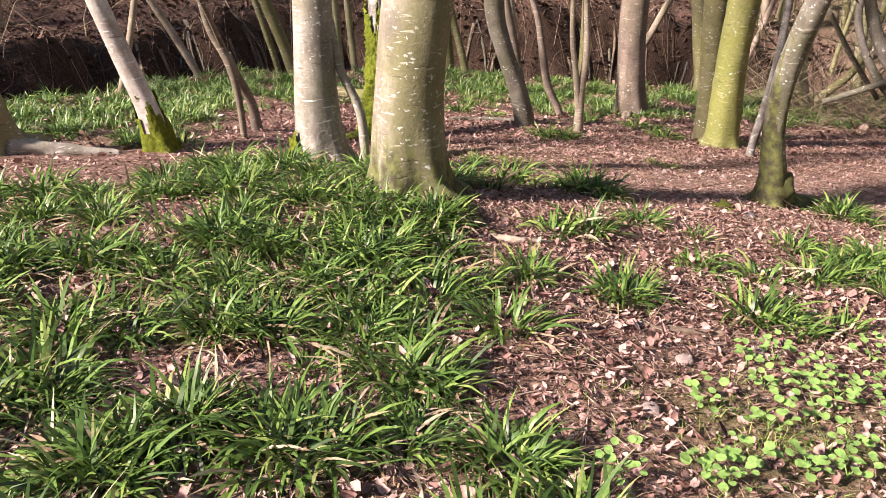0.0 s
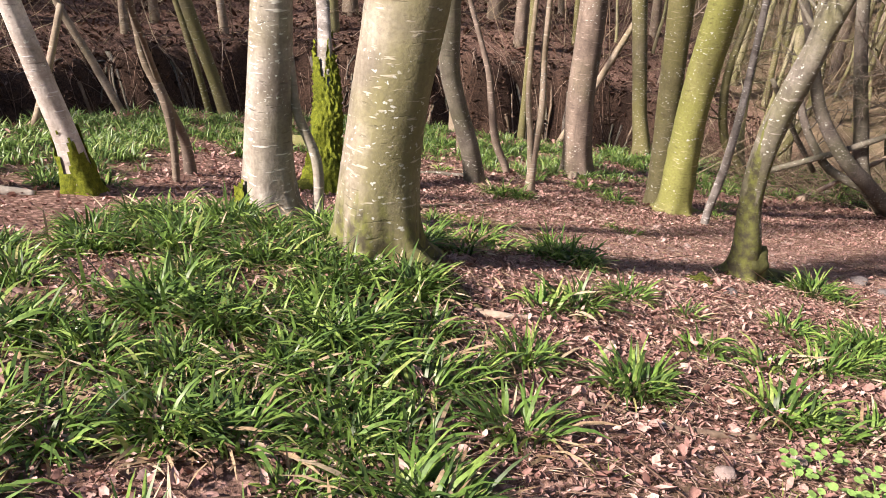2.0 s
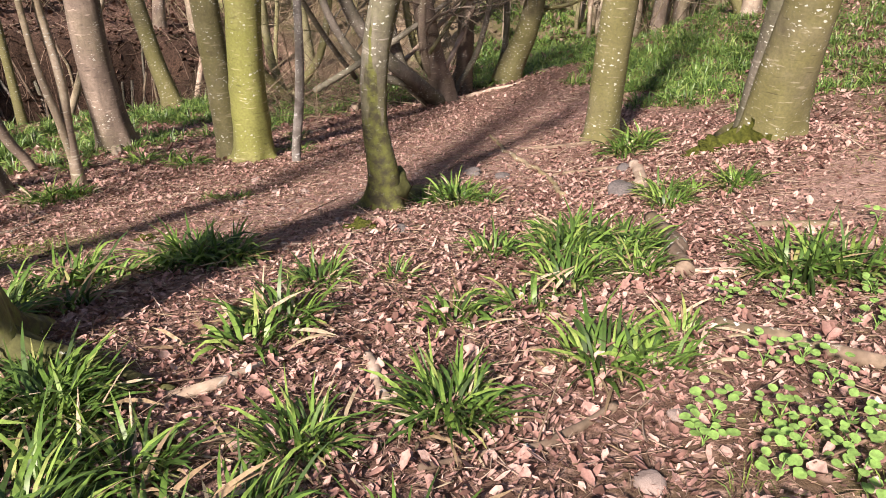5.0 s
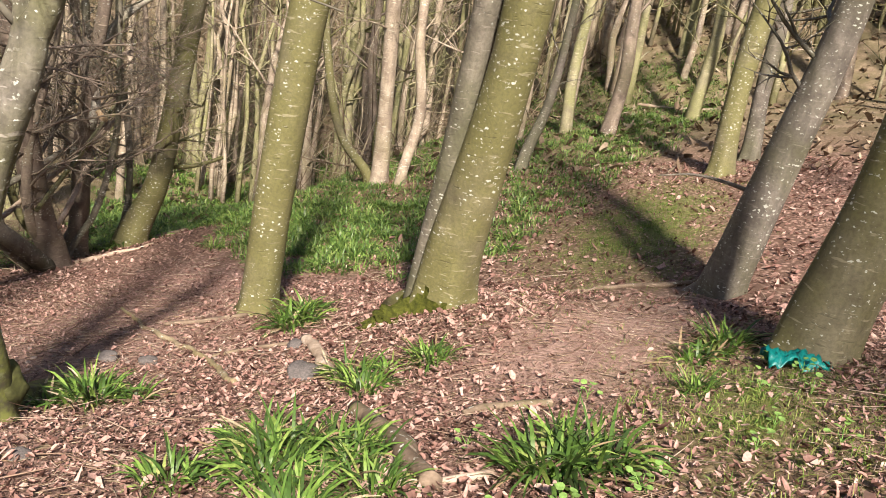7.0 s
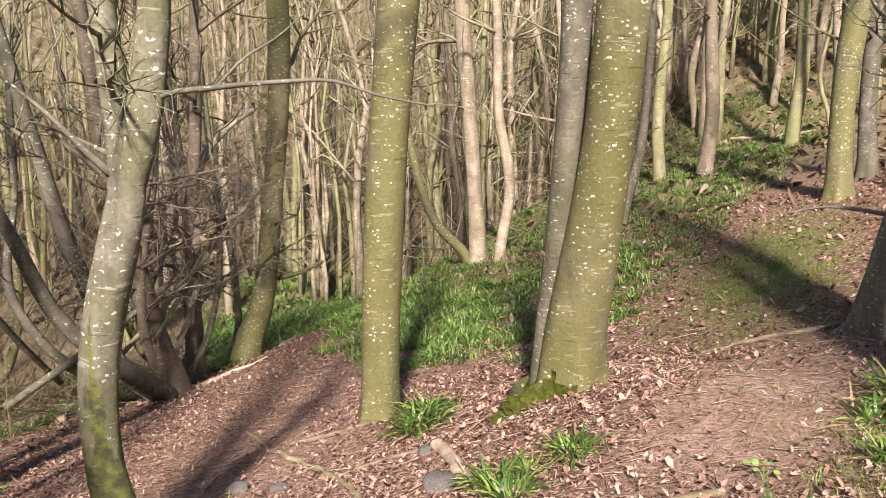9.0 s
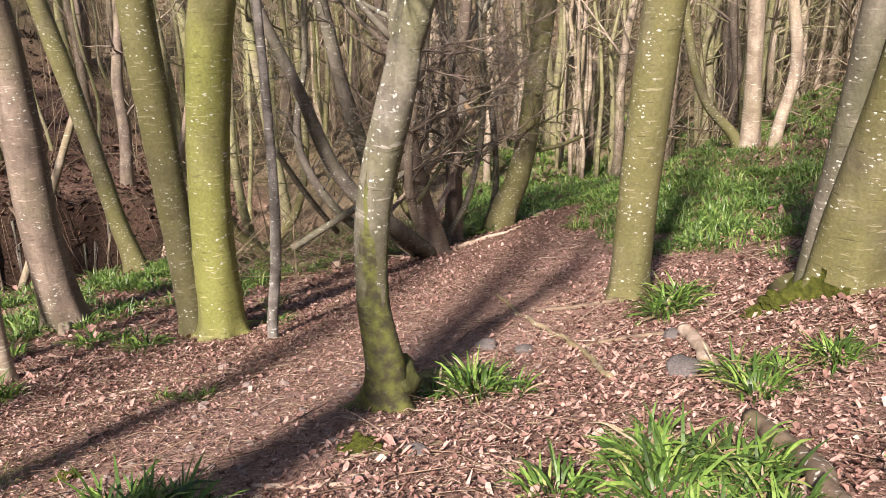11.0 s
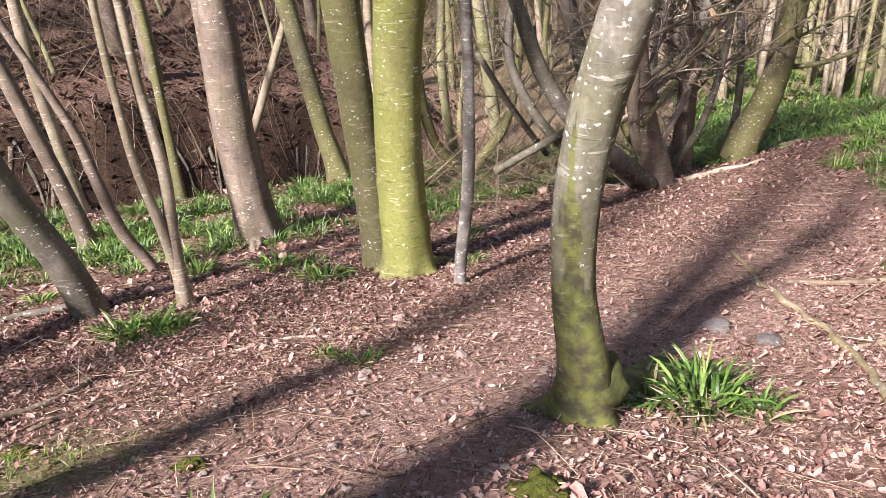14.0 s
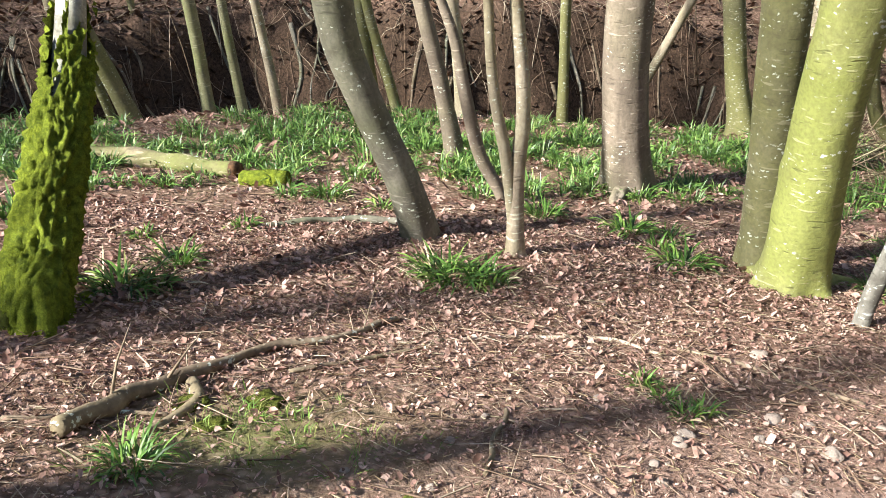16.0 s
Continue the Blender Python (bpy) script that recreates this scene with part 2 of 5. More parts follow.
def ground_material():
    m, nt, b = material("woodland_floor", 0.9, 0.15)
    v = coords(nt, world_space=True)
    a = nt.nodes.new("ShaderNodeAttribute")
    a.attribute_name = "cover"
    sep = nt.nodes.new("ShaderNodeSeparateColor")
    nt.links.new(a.outputs["Color"], sep.inputs[0])
    n1, n2, n3 = grain(nt, v, 2.3, 6), grain(nt, v, 24, 6, 0.7), grain(nt, v, 90, 4, 0.7)
    soil = mix(nt, ramp(nt, n1, (0.35, 0), (0.65, 1)), (0.35, 0.225, 0.185), (0.51, 0.345, 0.29))
    soil = mix(nt, ramp(nt, n2, (0.42, 0), (0.62, 1)), soil, (0.24, 0.15, 0.12))
    soil = mix(nt, times(nt, ramp(nt, n3, (0.56, 0), (0.66, 1)), 0.6), soil, (0.60, 0.47, 0.40))
    vor = nt.nodes.new("ShaderNodeTexVoronoi")
    vor.inputs["Scale"].default_value = 19
    nt.links.new(v, vor.inputs["Vector"])
    flake = mix(nt, vor.outputs["Color"], (0.26, 0.15, 0.115), (0.52, 0.35, 0.285))
    flake = mix(nt, ramp(nt, vor.outputs["Distance"], (0.25, 0), (0.5, 1)), flake, (0.12, 0.07, 0.05))
    col = mix(nt, sep.outputs["Red"], soil, flake)
    dry = mix(nt, vor.outputs["Color"], (0.17, 0.125, 0.085), (0.36, 0.275, 0.19))
    dry = mix(nt, ramp(nt, n1, (0.35, 0), (0.6, 1)), dry, (0.15, 0.125, 0.07))
    col = mix(nt, a.outputs["Alpha"], col, dry)
    # bank soil: browns kept very dark, the woods' shade is in the colour
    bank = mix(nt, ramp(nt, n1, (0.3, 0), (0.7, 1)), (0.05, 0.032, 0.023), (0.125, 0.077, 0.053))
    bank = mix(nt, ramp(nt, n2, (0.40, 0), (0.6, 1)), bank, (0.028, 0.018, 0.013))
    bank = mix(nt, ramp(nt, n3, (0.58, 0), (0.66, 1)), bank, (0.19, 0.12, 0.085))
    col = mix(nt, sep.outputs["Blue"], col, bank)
    turf = mix(nt, ramp(nt, n2, (0.35, 0), (0.65, 1)), (0.10, 0.13, 0.035), (0.22, 0.23, 0.07))
    col = mix(nt, times(nt, sep.outputs["Green"], ramp(nt, n1, (0.4, 0.25), (0.6, 1))), col, turf)
    nt.links.new(col, b.inputs["Base Color"])
    bump(nt, b, times(nt, times(nt, n2, 1.0), times(nt, n3, 0.4), "ADD"), 0.8, 0.03)
    return m


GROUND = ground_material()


def plain_noise(name, c1, c2, scale, rough, spec=0.3, depth=0.01):
    m, nt, b = material(name, rough, spec)
    v = coords(nt)
    n1, n2 = grain(nt, v, scale, 6), grain(nt, v, scale * 7, 4)
    col = mix(nt, ramp(nt, n1, (0.35, 0), (0.65, 1)), c1, c2)
    col = mix(nt, times(nt, ramp(nt, n2, (0.4, 1), (0.6, 0)), 0.3), col, [c * 0.5 for c in c1])
    nt.links.new(col, b.inputs["Base Color"])
    bump(nt, b, times(nt, n1, n2, "ADD"), 0.5, depth)
    return m


STONE = plain_noise("grey_stone", (0.10, 0.09, 0.088), (0.205, 0.18, 0.168), 9, 0.85)
PEBBLE = plain_noise("pinkish_pebble", (0.24, 0.18, 0.155), (0.44, 0.36, 0.32), 20, 0.85)
CUT_WOOD = plain_noise("split_wood", (0.55, 0.36, 0.20), (0.78, 0.62, 0.42), 22, 0.8)
ROT_WOOD = plain_noise("rotten_core", (0.03, 0.02, 0.015), (0.16, 0.08, 0.04), 30, 0.9)
TEAL = plain_noise("teal_plastic", (0.0, 0.16, 0.15), (0.01, 0.30, 0.27), 6, 0.35, 0.5)


# ---- ground ----
def smooth(a, b, x):
    u = np.clip((x - a) / (b - a), 0, 1)
    return u * u * (3 - 2 * u)


def ripple(x, y, scale, seed, octaves=3):
    """Soft uneven relief between about -1 and 1."""
    rng = np.random.RandomState(seed)
    out, amp = 0.0, 0.55
    for _ in range(octaves):
        for _ in range(5):
            a, ph = rng.uniform(0, 6.28), rng.uniform(0, 6.28)
            k = scale * rng.uniform(0.6, 1.4)
            out = out + amp * 0.45 * np.sin(k * (math.cos(a) * x + math.sin(a) * y) + ph)
        scale, amp = scale * 2.1, amp * 0.55
    return out


def slope(x, y):
    return -0.093 * x - 0.243 * y - 0.17


def past_edge(x, y):
    """Distance past the edge of the ravine (negative on the near side)."""
    k = 1.6
    parts = (y - 15.3 - 0.05 * x, -(x + 5.3), -(x + 3.4) * 0.75 + (y - 13.5) * 0.66)
    wobble = 0.35 * np.sin(x * 1.1 + 0.4) * np.cos(y * 0.7) + 0.15 * np.sin(x * 2.9 + y * 2.1)
    return np.log(sum(np.exp(np.clip(k * p, -60, 60)) for p in parts)) / k + wobble


def height(x, y):
    x, y = np.asarray(x, float), np.asarray(y, float)
    s = past_edge(x, y)
    z = slope(x, y)
    z = z + 0.24 * np.exp(-((x + 0.8) / 2.2) ** 2 - ((y - 5) / 1.8) ** 2)
    z = z - 0.14 * np.exp(-((x - 4.2) / 1.3) ** 2 - ((y - 6.3) / 1.6) ** 2)
    z = z + 0.15 * np.exp(-((x - 5.7) / 1.2) ** 2 - ((y - 4.8) / 1.0) ** 2)
    z = z + np.where(x > 6, 0.2 * (np.sqrt((x - 6) ** 2 + 4) - 2), 0) * (1 - smooth(10, 13, y))
    z = z + 0.2 * smooth(11.5, 15, y)
    small = 0.022 * ripple(x, y, 2.0, 1, 4)
    z = z + small
    base = slope(np.maximum(x, -5.0), np.minimum(y, 15.3))
    bed = base - 1.7
    open_side = smooth(6.5, 10.0, x)
    bed = bed + 1.5 * open_side
    far = base + 0.55 - 0.5 * open_side + 0.09 * (s - 3.6) + 0.42 * np.maximum(0, s - 10) + 0.25 * np.sin(0.45 * x + 1) * np.sin(0.38 * y)
    rough_bank = 0.34 * ripple(x, y, 1.3, 5, 2)
    bank = bed + (far - bed) * smooth(2.2, 3.8, s + rough_bank * 0.9)
    bank = bank + 0.2 * ripple(x + 0.35 * np.sin(2.3 * y + 1), y + 0.3 * np.sin(2.9 * x), 3.9, 9, 3) * smooth(1.5, 2.6, s) * smooth(4.5, 3.6, s)
    return np.where(s < 0, z, z + (bank - z) * smooth(0.0, 1.3, s)) + 3 * small * smooth(2.5, 4, s) + 0.38 * np.maximum(0, x - 21)


def gz(x, y):
    return float(height(x, y))


def axis_steps(lo, fine_lo, fine_hi, hi, step, grow):
    mid = list(np.arange(fine_lo, fine_hi, step))
    d, v, up = step, fine_hi, []
    while v < hi:
        up.append(v)
        d *= grow
        v += d
    d, v, down = step, fine_lo, []
    while v > lo:
        d *= grow
        v -= d
        down.append(v)
    return np.array(down[::-1] + mid + up)


def grid_faces(nx, ny):
    i, j = np.meshgrid(np.arange(ny - 1), np.arange(nx - 1), indexing="ij")
    a = (i * nx + j).ravel()
    return np.stack([a, a + 1, a + nx + 1, a + nx], 1)


def mesh_from(name, verts, faces, mat, shade=True):
    me = bpy.data.meshes.new(name)
    verts, faces = np.asarray(verts, np.float32), np.asarray(faces, np.int32)
    n = faces.shape[1]
    me.vertices.add(len(verts))
    me.vertices.foreach_set("co", verts.ravel())
    me.loops.add(faces.size)
    me.loops.foreach_set("vertex_index", faces.ravel())
    me.polygons.add(len(faces))
    me.polygons.foreach_set("loop_start", np.arange(0, faces.size, n, dtype=np.int32))
    me.update(calc_edges=True)
    me.validate()
    if shade:
        me.polygons.foreach_set("use_smooth", np.ones(len(me.polygons), bool))
    me.materials.append(mat)
    return me


# openings in the woodrush where leaves and soil show
LITTER_GAPS = ((-0.95, 2.66, 0.48, 0.24), (-1.72, 4.42, 0.22, 0.27), (-1.47, 3.85, 0.16, 0.27), (-1.28, 3.1, 0.20, 0.17), (-0.58, 3.2, 0.15, 0.13), (-1.25, 2.17, 0.2, 0.14), (-1.52, 6.1, 0.4, 0.25), (0.28, 4.3, 0.2, 0.45), (0.22, 2.65, 0.25, 0.4), (-2.5, 3.3, 0.25, 0.2), (-2.7, 4.4, 0.3, 0.2))


def green_cover(x, y):
    """How thickly leafy plants cover the floor, 0 to 1."""
    w = 0.5 + 0.5 * ripple(x, y, 3.2, 17, 2)
    left = smooth(0.5, -0.2, x + 0.12 * (y - 3)) * smooth(7.2, 6.0, y)
    left = left * smooth(0.30, 0.52, w + 0.12) * smooth(5.6, 5.1, y + 0.5 * smooth(-2.2, -3.2, x) - 0.9 * smooth(-2.6, -1.8, x))
    for a, b, ra, rb in LITTER_GAPS:
        left = left * smooth(0.7, 1.3, np.hypot((x - a) / ra, (y - b) / rb))
    strip = smooth(10.8, 12.4, y - 0.12 * np.maximum(x - 1, 0) + np.where(x < 0, 0.5, 0)) * smooth(0.25, -0.4, past_edge(x, y)) * smooth(10.5, 7.0, x)
    strip = strip * smooth(0.14, 0.52, w)
    corner = smooth(6.6, 7.5, y) * smooth(-2.3, -3.2, x) * smooth(0.2, -0.3, past_edge(x, y))
    bound = np.where(y < 11.4, 6.9 + 0.9 * np.maximum(0, y - 8) + 0.35 * np.maximum(0, 6.4 - y), 0.93 * (y - 3.3) + 0.2)
    right = smooth(0.0, 1.2, x - bound) * smooth(5.2, 6.2, y + 0.10 * (x - 8)) * smooth(23.0, 20, y) * smooth(27, 21, x)
    right = right * smooth(0.02, 0.3, w)
    return np.clip(np.maximum(np.maximum(left, strip), np.maximum(corner * 0.8, right)), 0, 1)


def turf_cover(x, y):
    a = np.exp(-((x - 4.2) / 1.35) ** 2 - ((y - 2.8) / 0.62) ** 2)
    b = np.exp(-((x - 9.8) / 2.5) ** 2 - ((y - 4.3) / 0.8) ** 2)
    c = np.exp(-((x - 1.3) / 0.7) ** 2 - ((y - 2.5) / 0.5) ** 2)
    d = 0.7 * np.exp(-((x - 0.5) / 0.5) ** 2 - ((y - 7.3) / 0.35) ** 2)
    return np.clip(np.maximum(np.maximum(a, b), np.maximum(0.6 * c, d)), 0, 1)


def worn_soil(x, y):
    """Smooth pinkish earth trodden bare between the twin beech and the turf."""
    return np.exp(-(((x - 5.4) / 1.6) ** 4) - ((y - 3.82 + 0.12 * (x - 5.4)) / 0.6) ** 4)


gx, gy = axis_steps(-70, -6.2, 9.5, 110, 0.085, 1.13), axis_steps(-40, 0.6, 19.5, 110, 0.085, 1.13)
GX, GY = np.meshgrid(gx, gy)
GZ = height(GX, GY)
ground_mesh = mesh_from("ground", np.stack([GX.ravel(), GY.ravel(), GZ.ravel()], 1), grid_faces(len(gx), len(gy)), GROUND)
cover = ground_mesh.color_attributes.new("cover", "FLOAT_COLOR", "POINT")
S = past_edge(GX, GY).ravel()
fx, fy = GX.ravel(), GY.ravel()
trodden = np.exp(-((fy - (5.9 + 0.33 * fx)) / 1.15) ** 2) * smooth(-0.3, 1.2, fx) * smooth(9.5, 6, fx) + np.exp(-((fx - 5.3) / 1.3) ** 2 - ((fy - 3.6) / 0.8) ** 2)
# where the shade-darkened bank colour lies, by distance past the ravine edge
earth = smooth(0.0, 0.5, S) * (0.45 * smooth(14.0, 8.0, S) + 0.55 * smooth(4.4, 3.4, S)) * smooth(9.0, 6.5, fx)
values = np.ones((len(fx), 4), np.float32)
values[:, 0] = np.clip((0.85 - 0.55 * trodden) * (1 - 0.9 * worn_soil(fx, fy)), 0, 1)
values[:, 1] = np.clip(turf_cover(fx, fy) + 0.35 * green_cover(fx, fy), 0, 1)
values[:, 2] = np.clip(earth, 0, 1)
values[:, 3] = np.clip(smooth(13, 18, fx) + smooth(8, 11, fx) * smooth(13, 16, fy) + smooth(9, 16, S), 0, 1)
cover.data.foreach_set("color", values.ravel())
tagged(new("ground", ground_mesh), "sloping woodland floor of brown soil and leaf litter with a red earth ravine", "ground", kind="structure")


# ---- helpers for things ----
def part(name, me, parent, label=""):
    ob = new(name, me)
    ob.parent = parent
    if label:
        ob["label"] = label
    return ob


def anchor(name, x, y, z, label, category, group=""):
    ob = new(name)
    ob.location = (x, y, z)
    ob.empty_display_size = 0.1
    return tagged(ob, label, category, group)


def spine(points, step):
    """A smooth line through points (x, y, z, r), one row every step metres."""
    p = np.array(points, float)
    if len(p) == 2:
        p = np.vstack([p[0], (p[0] + p[1]) / 2, p[1]])
    d = np.r_[0, np.cumsum(np.linalg.norm(np.diff(p[:, :3], axis=0), axis=1))]
    n = max(3, int(d[-1] / step) + 1)
    t = np.linspace(0, d[-1], n)
    tang = np.gradient(p, d, axis=0)
    k = np.clip(np.searchsorted(d, t, side="right") - 1, 0, len(d) - 2)
    h = (d[k + 1] - d[k])[:, None]
    u = ((t - d[k])[:, None]) / h
    return ((2 * u**3 - 3 * u**2 + 1) * p[k] + (u**3 - 2 * u**2 + u) * h * tang[k] + (-2 * u**3 + 3 * u**2) * p[k + 1] + (u**3 - u**2) * h * tang[k + 1]), t


def tube(points, sides=8, step=0.1, flare=None, lumps=0.0, rings=0.0, seed=0, inflate=0.0):
    """Vertices (n rings x sides) of a round stem along points; flare: (height, amount, roots) at the foot."""
    rng = np.random.RandomState(seed)
    q, t = spine(points, step)
    tan = np.gradient(q[:, :3], axis=0)
    tan /= np.linalg.norm(tan, axis=1)[:, None] + 1e-9
    mean = np.abs(tan.mean(0))
    ref = np.eye(3)[int(np.argmin(mean))]
    if mean[2] > 0.6:
        ref = np.array([0.0, 1.0, 0.0])
    u = np.cross(tan, ref)
    u /= np.linalg.norm(u, axis=1)[:, None] + 1e-9
    v = np.cross(tan, u)
    a = np.linspace(0, 2 * math.pi, sides, endpoint=False)
    r = np.repeat(q[:, 3:4], sides, 1)
    T, A = t[:, None], a[None, :]
    if flare:
        hgt, amount, roots = flare
        ph = rng.uniform(0, 6.28, 3)
        flute = 0.55 + 0.45 * np.cos(roots * A + ph[0] + 0.5 * np.sin(A + ph[1]))
        toes = np.maximum(0, np.cos(roots * A + ph[0] + 0.5 * np.sin(A + ph[1]))) ** 2 * (0.7 + 0.3 * np.sin(2 * A + ph[2]))
        low = np.maximum(T - 0.25, -0.1)
        r = r * (1 + amount * (0.62 * np.exp(-low / hgt) * flute + 0.75 * np.exp(-low / (hgt * 0.38)) * toes) + 0.05 * np.cos(roots * A + ph[0]) * np.exp(-T / (hgt * 4)))
    if lumps:
        ph = rng.uniform(0, 6.28, 8)
        wave = np.sin(A * 2 + T * 2.1 + ph[0]) + np.sin(A * 3 - T * 3.3 + ph[1]) * 0.6 + np.sin(A + T * 5.0 + ph[2]) * 0.5 + np.sin(A * 5 + T * 9 + ph[3]) * 0.3
        if lumps > 0.06:
            wave = wave + 0.5 * np.sin(A * 4 + T * 13 + ph[4]) + 0.45 * np.sin(A * 6 - T * 21 + ph[5]) + 0.6 * np.maximum(0, np.sin(A * 2 + T * 7 + ph[6])) ** 4
        r = r * (1 + lumps * wave)
    if rings:
        ph = rng.uniform(0, 6.28, 3)
        r = r * (1 + rings * np.maximum(0, np.sin(T * 21 + 2.2 * np.sin(T * 3.1 + ph[0]) + 0.7 * np.sin(A + ph[1]))) ** 6 * (0.5 + 0.5 * np.sin(A * 2 + T * 4 + ph[2])))
    r = r + inflate
    verts = q[:, None, :3] + r[..., None] * (np.cos(a)[None, :, None] * u[:, None, :] + np.sin(a)[None, :, None] * v[:, None, :])
    return verts


def tube_faces(n, sides, start=0):
    i, j = np.meshgrid(np.arange(n - 1), np.arange(sides), indexing="ij")
    a, b = i * sides + j, i * sides + (j + 1) % sides
    return np.stack([a, b, b + sides, a + sides], -1).reshape(-1, 4) + start


def capped(verts):
    """Flat vertex list and faces of a tube, with small closed tips."""
    n, sides = verts.shape[:2]
    lo, hi = verts[0].mean(0), verts[-1].mean(0)
    first, last = verts[0] * 0.02 + lo * 0.98, verts[-1] * 0.02 + hi * 0.98
    full = np.concatenate([first[None], verts, last[None]])
    return full.reshape(-1, 3), tube_faces(n + 2, sides)


def joined(tubes):
    vs, fs, k = [], [], 0
    for t in tubes:
        v, f = capped(t)
        vs.append(v)
        fs.append(f + k)
        k += len(v)
    return np.concatenate(vs), np.concatenate(fs)


def branchwork(trunk_points, zmin, count, length, seed, droop=0.0, depth=2, thin=1.0, toward=None):
    """Tubes of limbs, boughs and twigs that leave a stem above zmin."""
    rng = np.random.RandomState(seed)
    q, _ = spine(trunk_points, 0.25)
    pool = q[q[:, 2] > zmin]
    out = []
    if len(pool) == 0:
        return out

    def grow(p, direction, long, r, level):
        n = 5 if level < 2 else 4
        pts, pos, d = [(*p, r)], np.array(p), direction / np.linalg.norm(direction)
        for i in range(1, n):
            d = d + rng.normal(0, 0.2, 3) + np.array([0, 0, 0.10 - droop])
            d /= np.linalg.norm(d)
            pos = pos + d * long / (n - 1)
            pts.append((*pos, max(0.002, r * (1 - 0.85 * i / (n - 1)))))
            if level < depth:
                for _ in range(rng.randint(1, 3)):
                    side = d + rng.normal(0, 0.75, 3)
                    grow(pos, side, long * rng.uniform(0.35, 0.6), r * (1 - 0.8 * i / (n - 1)) * 0.6 + 0.002, level + 1)
        out.append(tube(pts, 5 if level == 0 else 4 if level == 1 else 3, max(0.12, long / 8)))

    for k in range(count):
        b = pool[int(len(pool) * (k + rng.rand()) / count)]
        ang = rng.uniform(0, 6.28) if toward is None else toward + rng.normal(0, 0.7)
        grow(b[:3], np.array([math.cos(ang), math.sin(ang), rng.uniform(0.1, 0.9)]), length * rng.uniform(0.6, 1.1), min(b[3] * 0.45, 0.05) * thin, 0)
    return out


def grown(points, top, seed):
    """A lower stem carried on upward to the height top above its foot."""
    rng = np.random.RandomState(seed + 500)
    p = [tuple(q) for q in points]
    d = np.array(p[-1][:3]) - np.array(p[-2][:3])
    d /= np.linalg.norm(d)
    pos, r = np.array(p[-1][:3]), p[-1][3]
    r0 = r
    while pos[2] < p[0][2] + top:
        d = d * 0.85 + np.array([0, 0, 0.15]) + rng.normal(0, 0.05, 3)
        d /= np.linalg.norm(d)
        pos = pos + d * 1.1
        r = max(0.012, r - r0 * 1.1 / top * 0.95)
        p.append((*pos, r))
    return p


def tree(label, points, mat, seed, top=11.0, flare=(0.22, 0.35, 5), sides=24, lumps=0.012, rings=0.0, boughs=9, reach=2.2, low=3.6, extra=(), category="tree", twigs=None, group="standing trees", trunk_label="", thin=1.0):
    """A standing bare tree: trunk, further stems, and a crown of bare branches."""
    x, y, z, r = points[0]
    z = gz(x, y)
    root = anchor("tree", x, y, z, label, category, group)
    pts = [(p[0] - x, p[1] - y, p[2] - z, p[3]) for p in points]
    pts = [(pts[0][0], pts[0][1], -0.25, pts[0][3])] + ([(pts[0][0], pts[0][1], 0.0, pts[0][3])] if pts[1][2] > 0.12 else []) + pts[1:]
    whole = grown(pts, top, seed)
    v, f = capped(tube(whole, sides, 0.09, flare, lumps, rings, seed))
    part("trunk", mesh_from("trunk", v, f, mat), root, trunk_label)
    for k, (stem, stem_mat) in enumerate(extra):
        sp = [(p[0] - x, p[1] - y, p[2] - z, p[3]) for p in stem]
        sw = grown(sp, top * 0.85, seed + 7 + k)
        v, f = capped(tube(sw, max(10, sides // 2), 0.09, None, lumps, rings, seed + k))
        part("stem", mesh_from("stem", v, f, stem_mat or mat), root)
        b = branchwork(sw, low, 4, reach, seed + 70 + k, thin=thin, depth=1)
        if b:
            part("crown", mesh_from("crown", *joined(b), mat), root, "bare twiggy branches")
    b = branchwork(whole, low, boughs, reach, seed + 31, thin=thin, depth=1)
    if twigs:
        zlo, n, long = twigs
        b += branchwork([p for p in whole if p[2] < low + 0.6], zlo, n, long, seed + 32, droop=0.08, thin=0.5)
    if b:
        part("crown", mesh_from("crown", *joined(b), mat), root, "bare twiggy branches")
    return root, whole


def limb(root, points, r0, r1, mat, label, name="branch", seed=0):
    """One further branch of a tree, along points of the place."""
    o, n = root.location, len(points)
    pts = [(x - o[0], y - o[1], z - o[2], r0 + (r1 - r0) * i / (n - 1)) for i, (x, y, z) in enumerate(points)]
    part(name, mesh_from(name, *capped(tube(pts, 8, 0.06, None, 0.06, 0, seed)), mat), root, label)


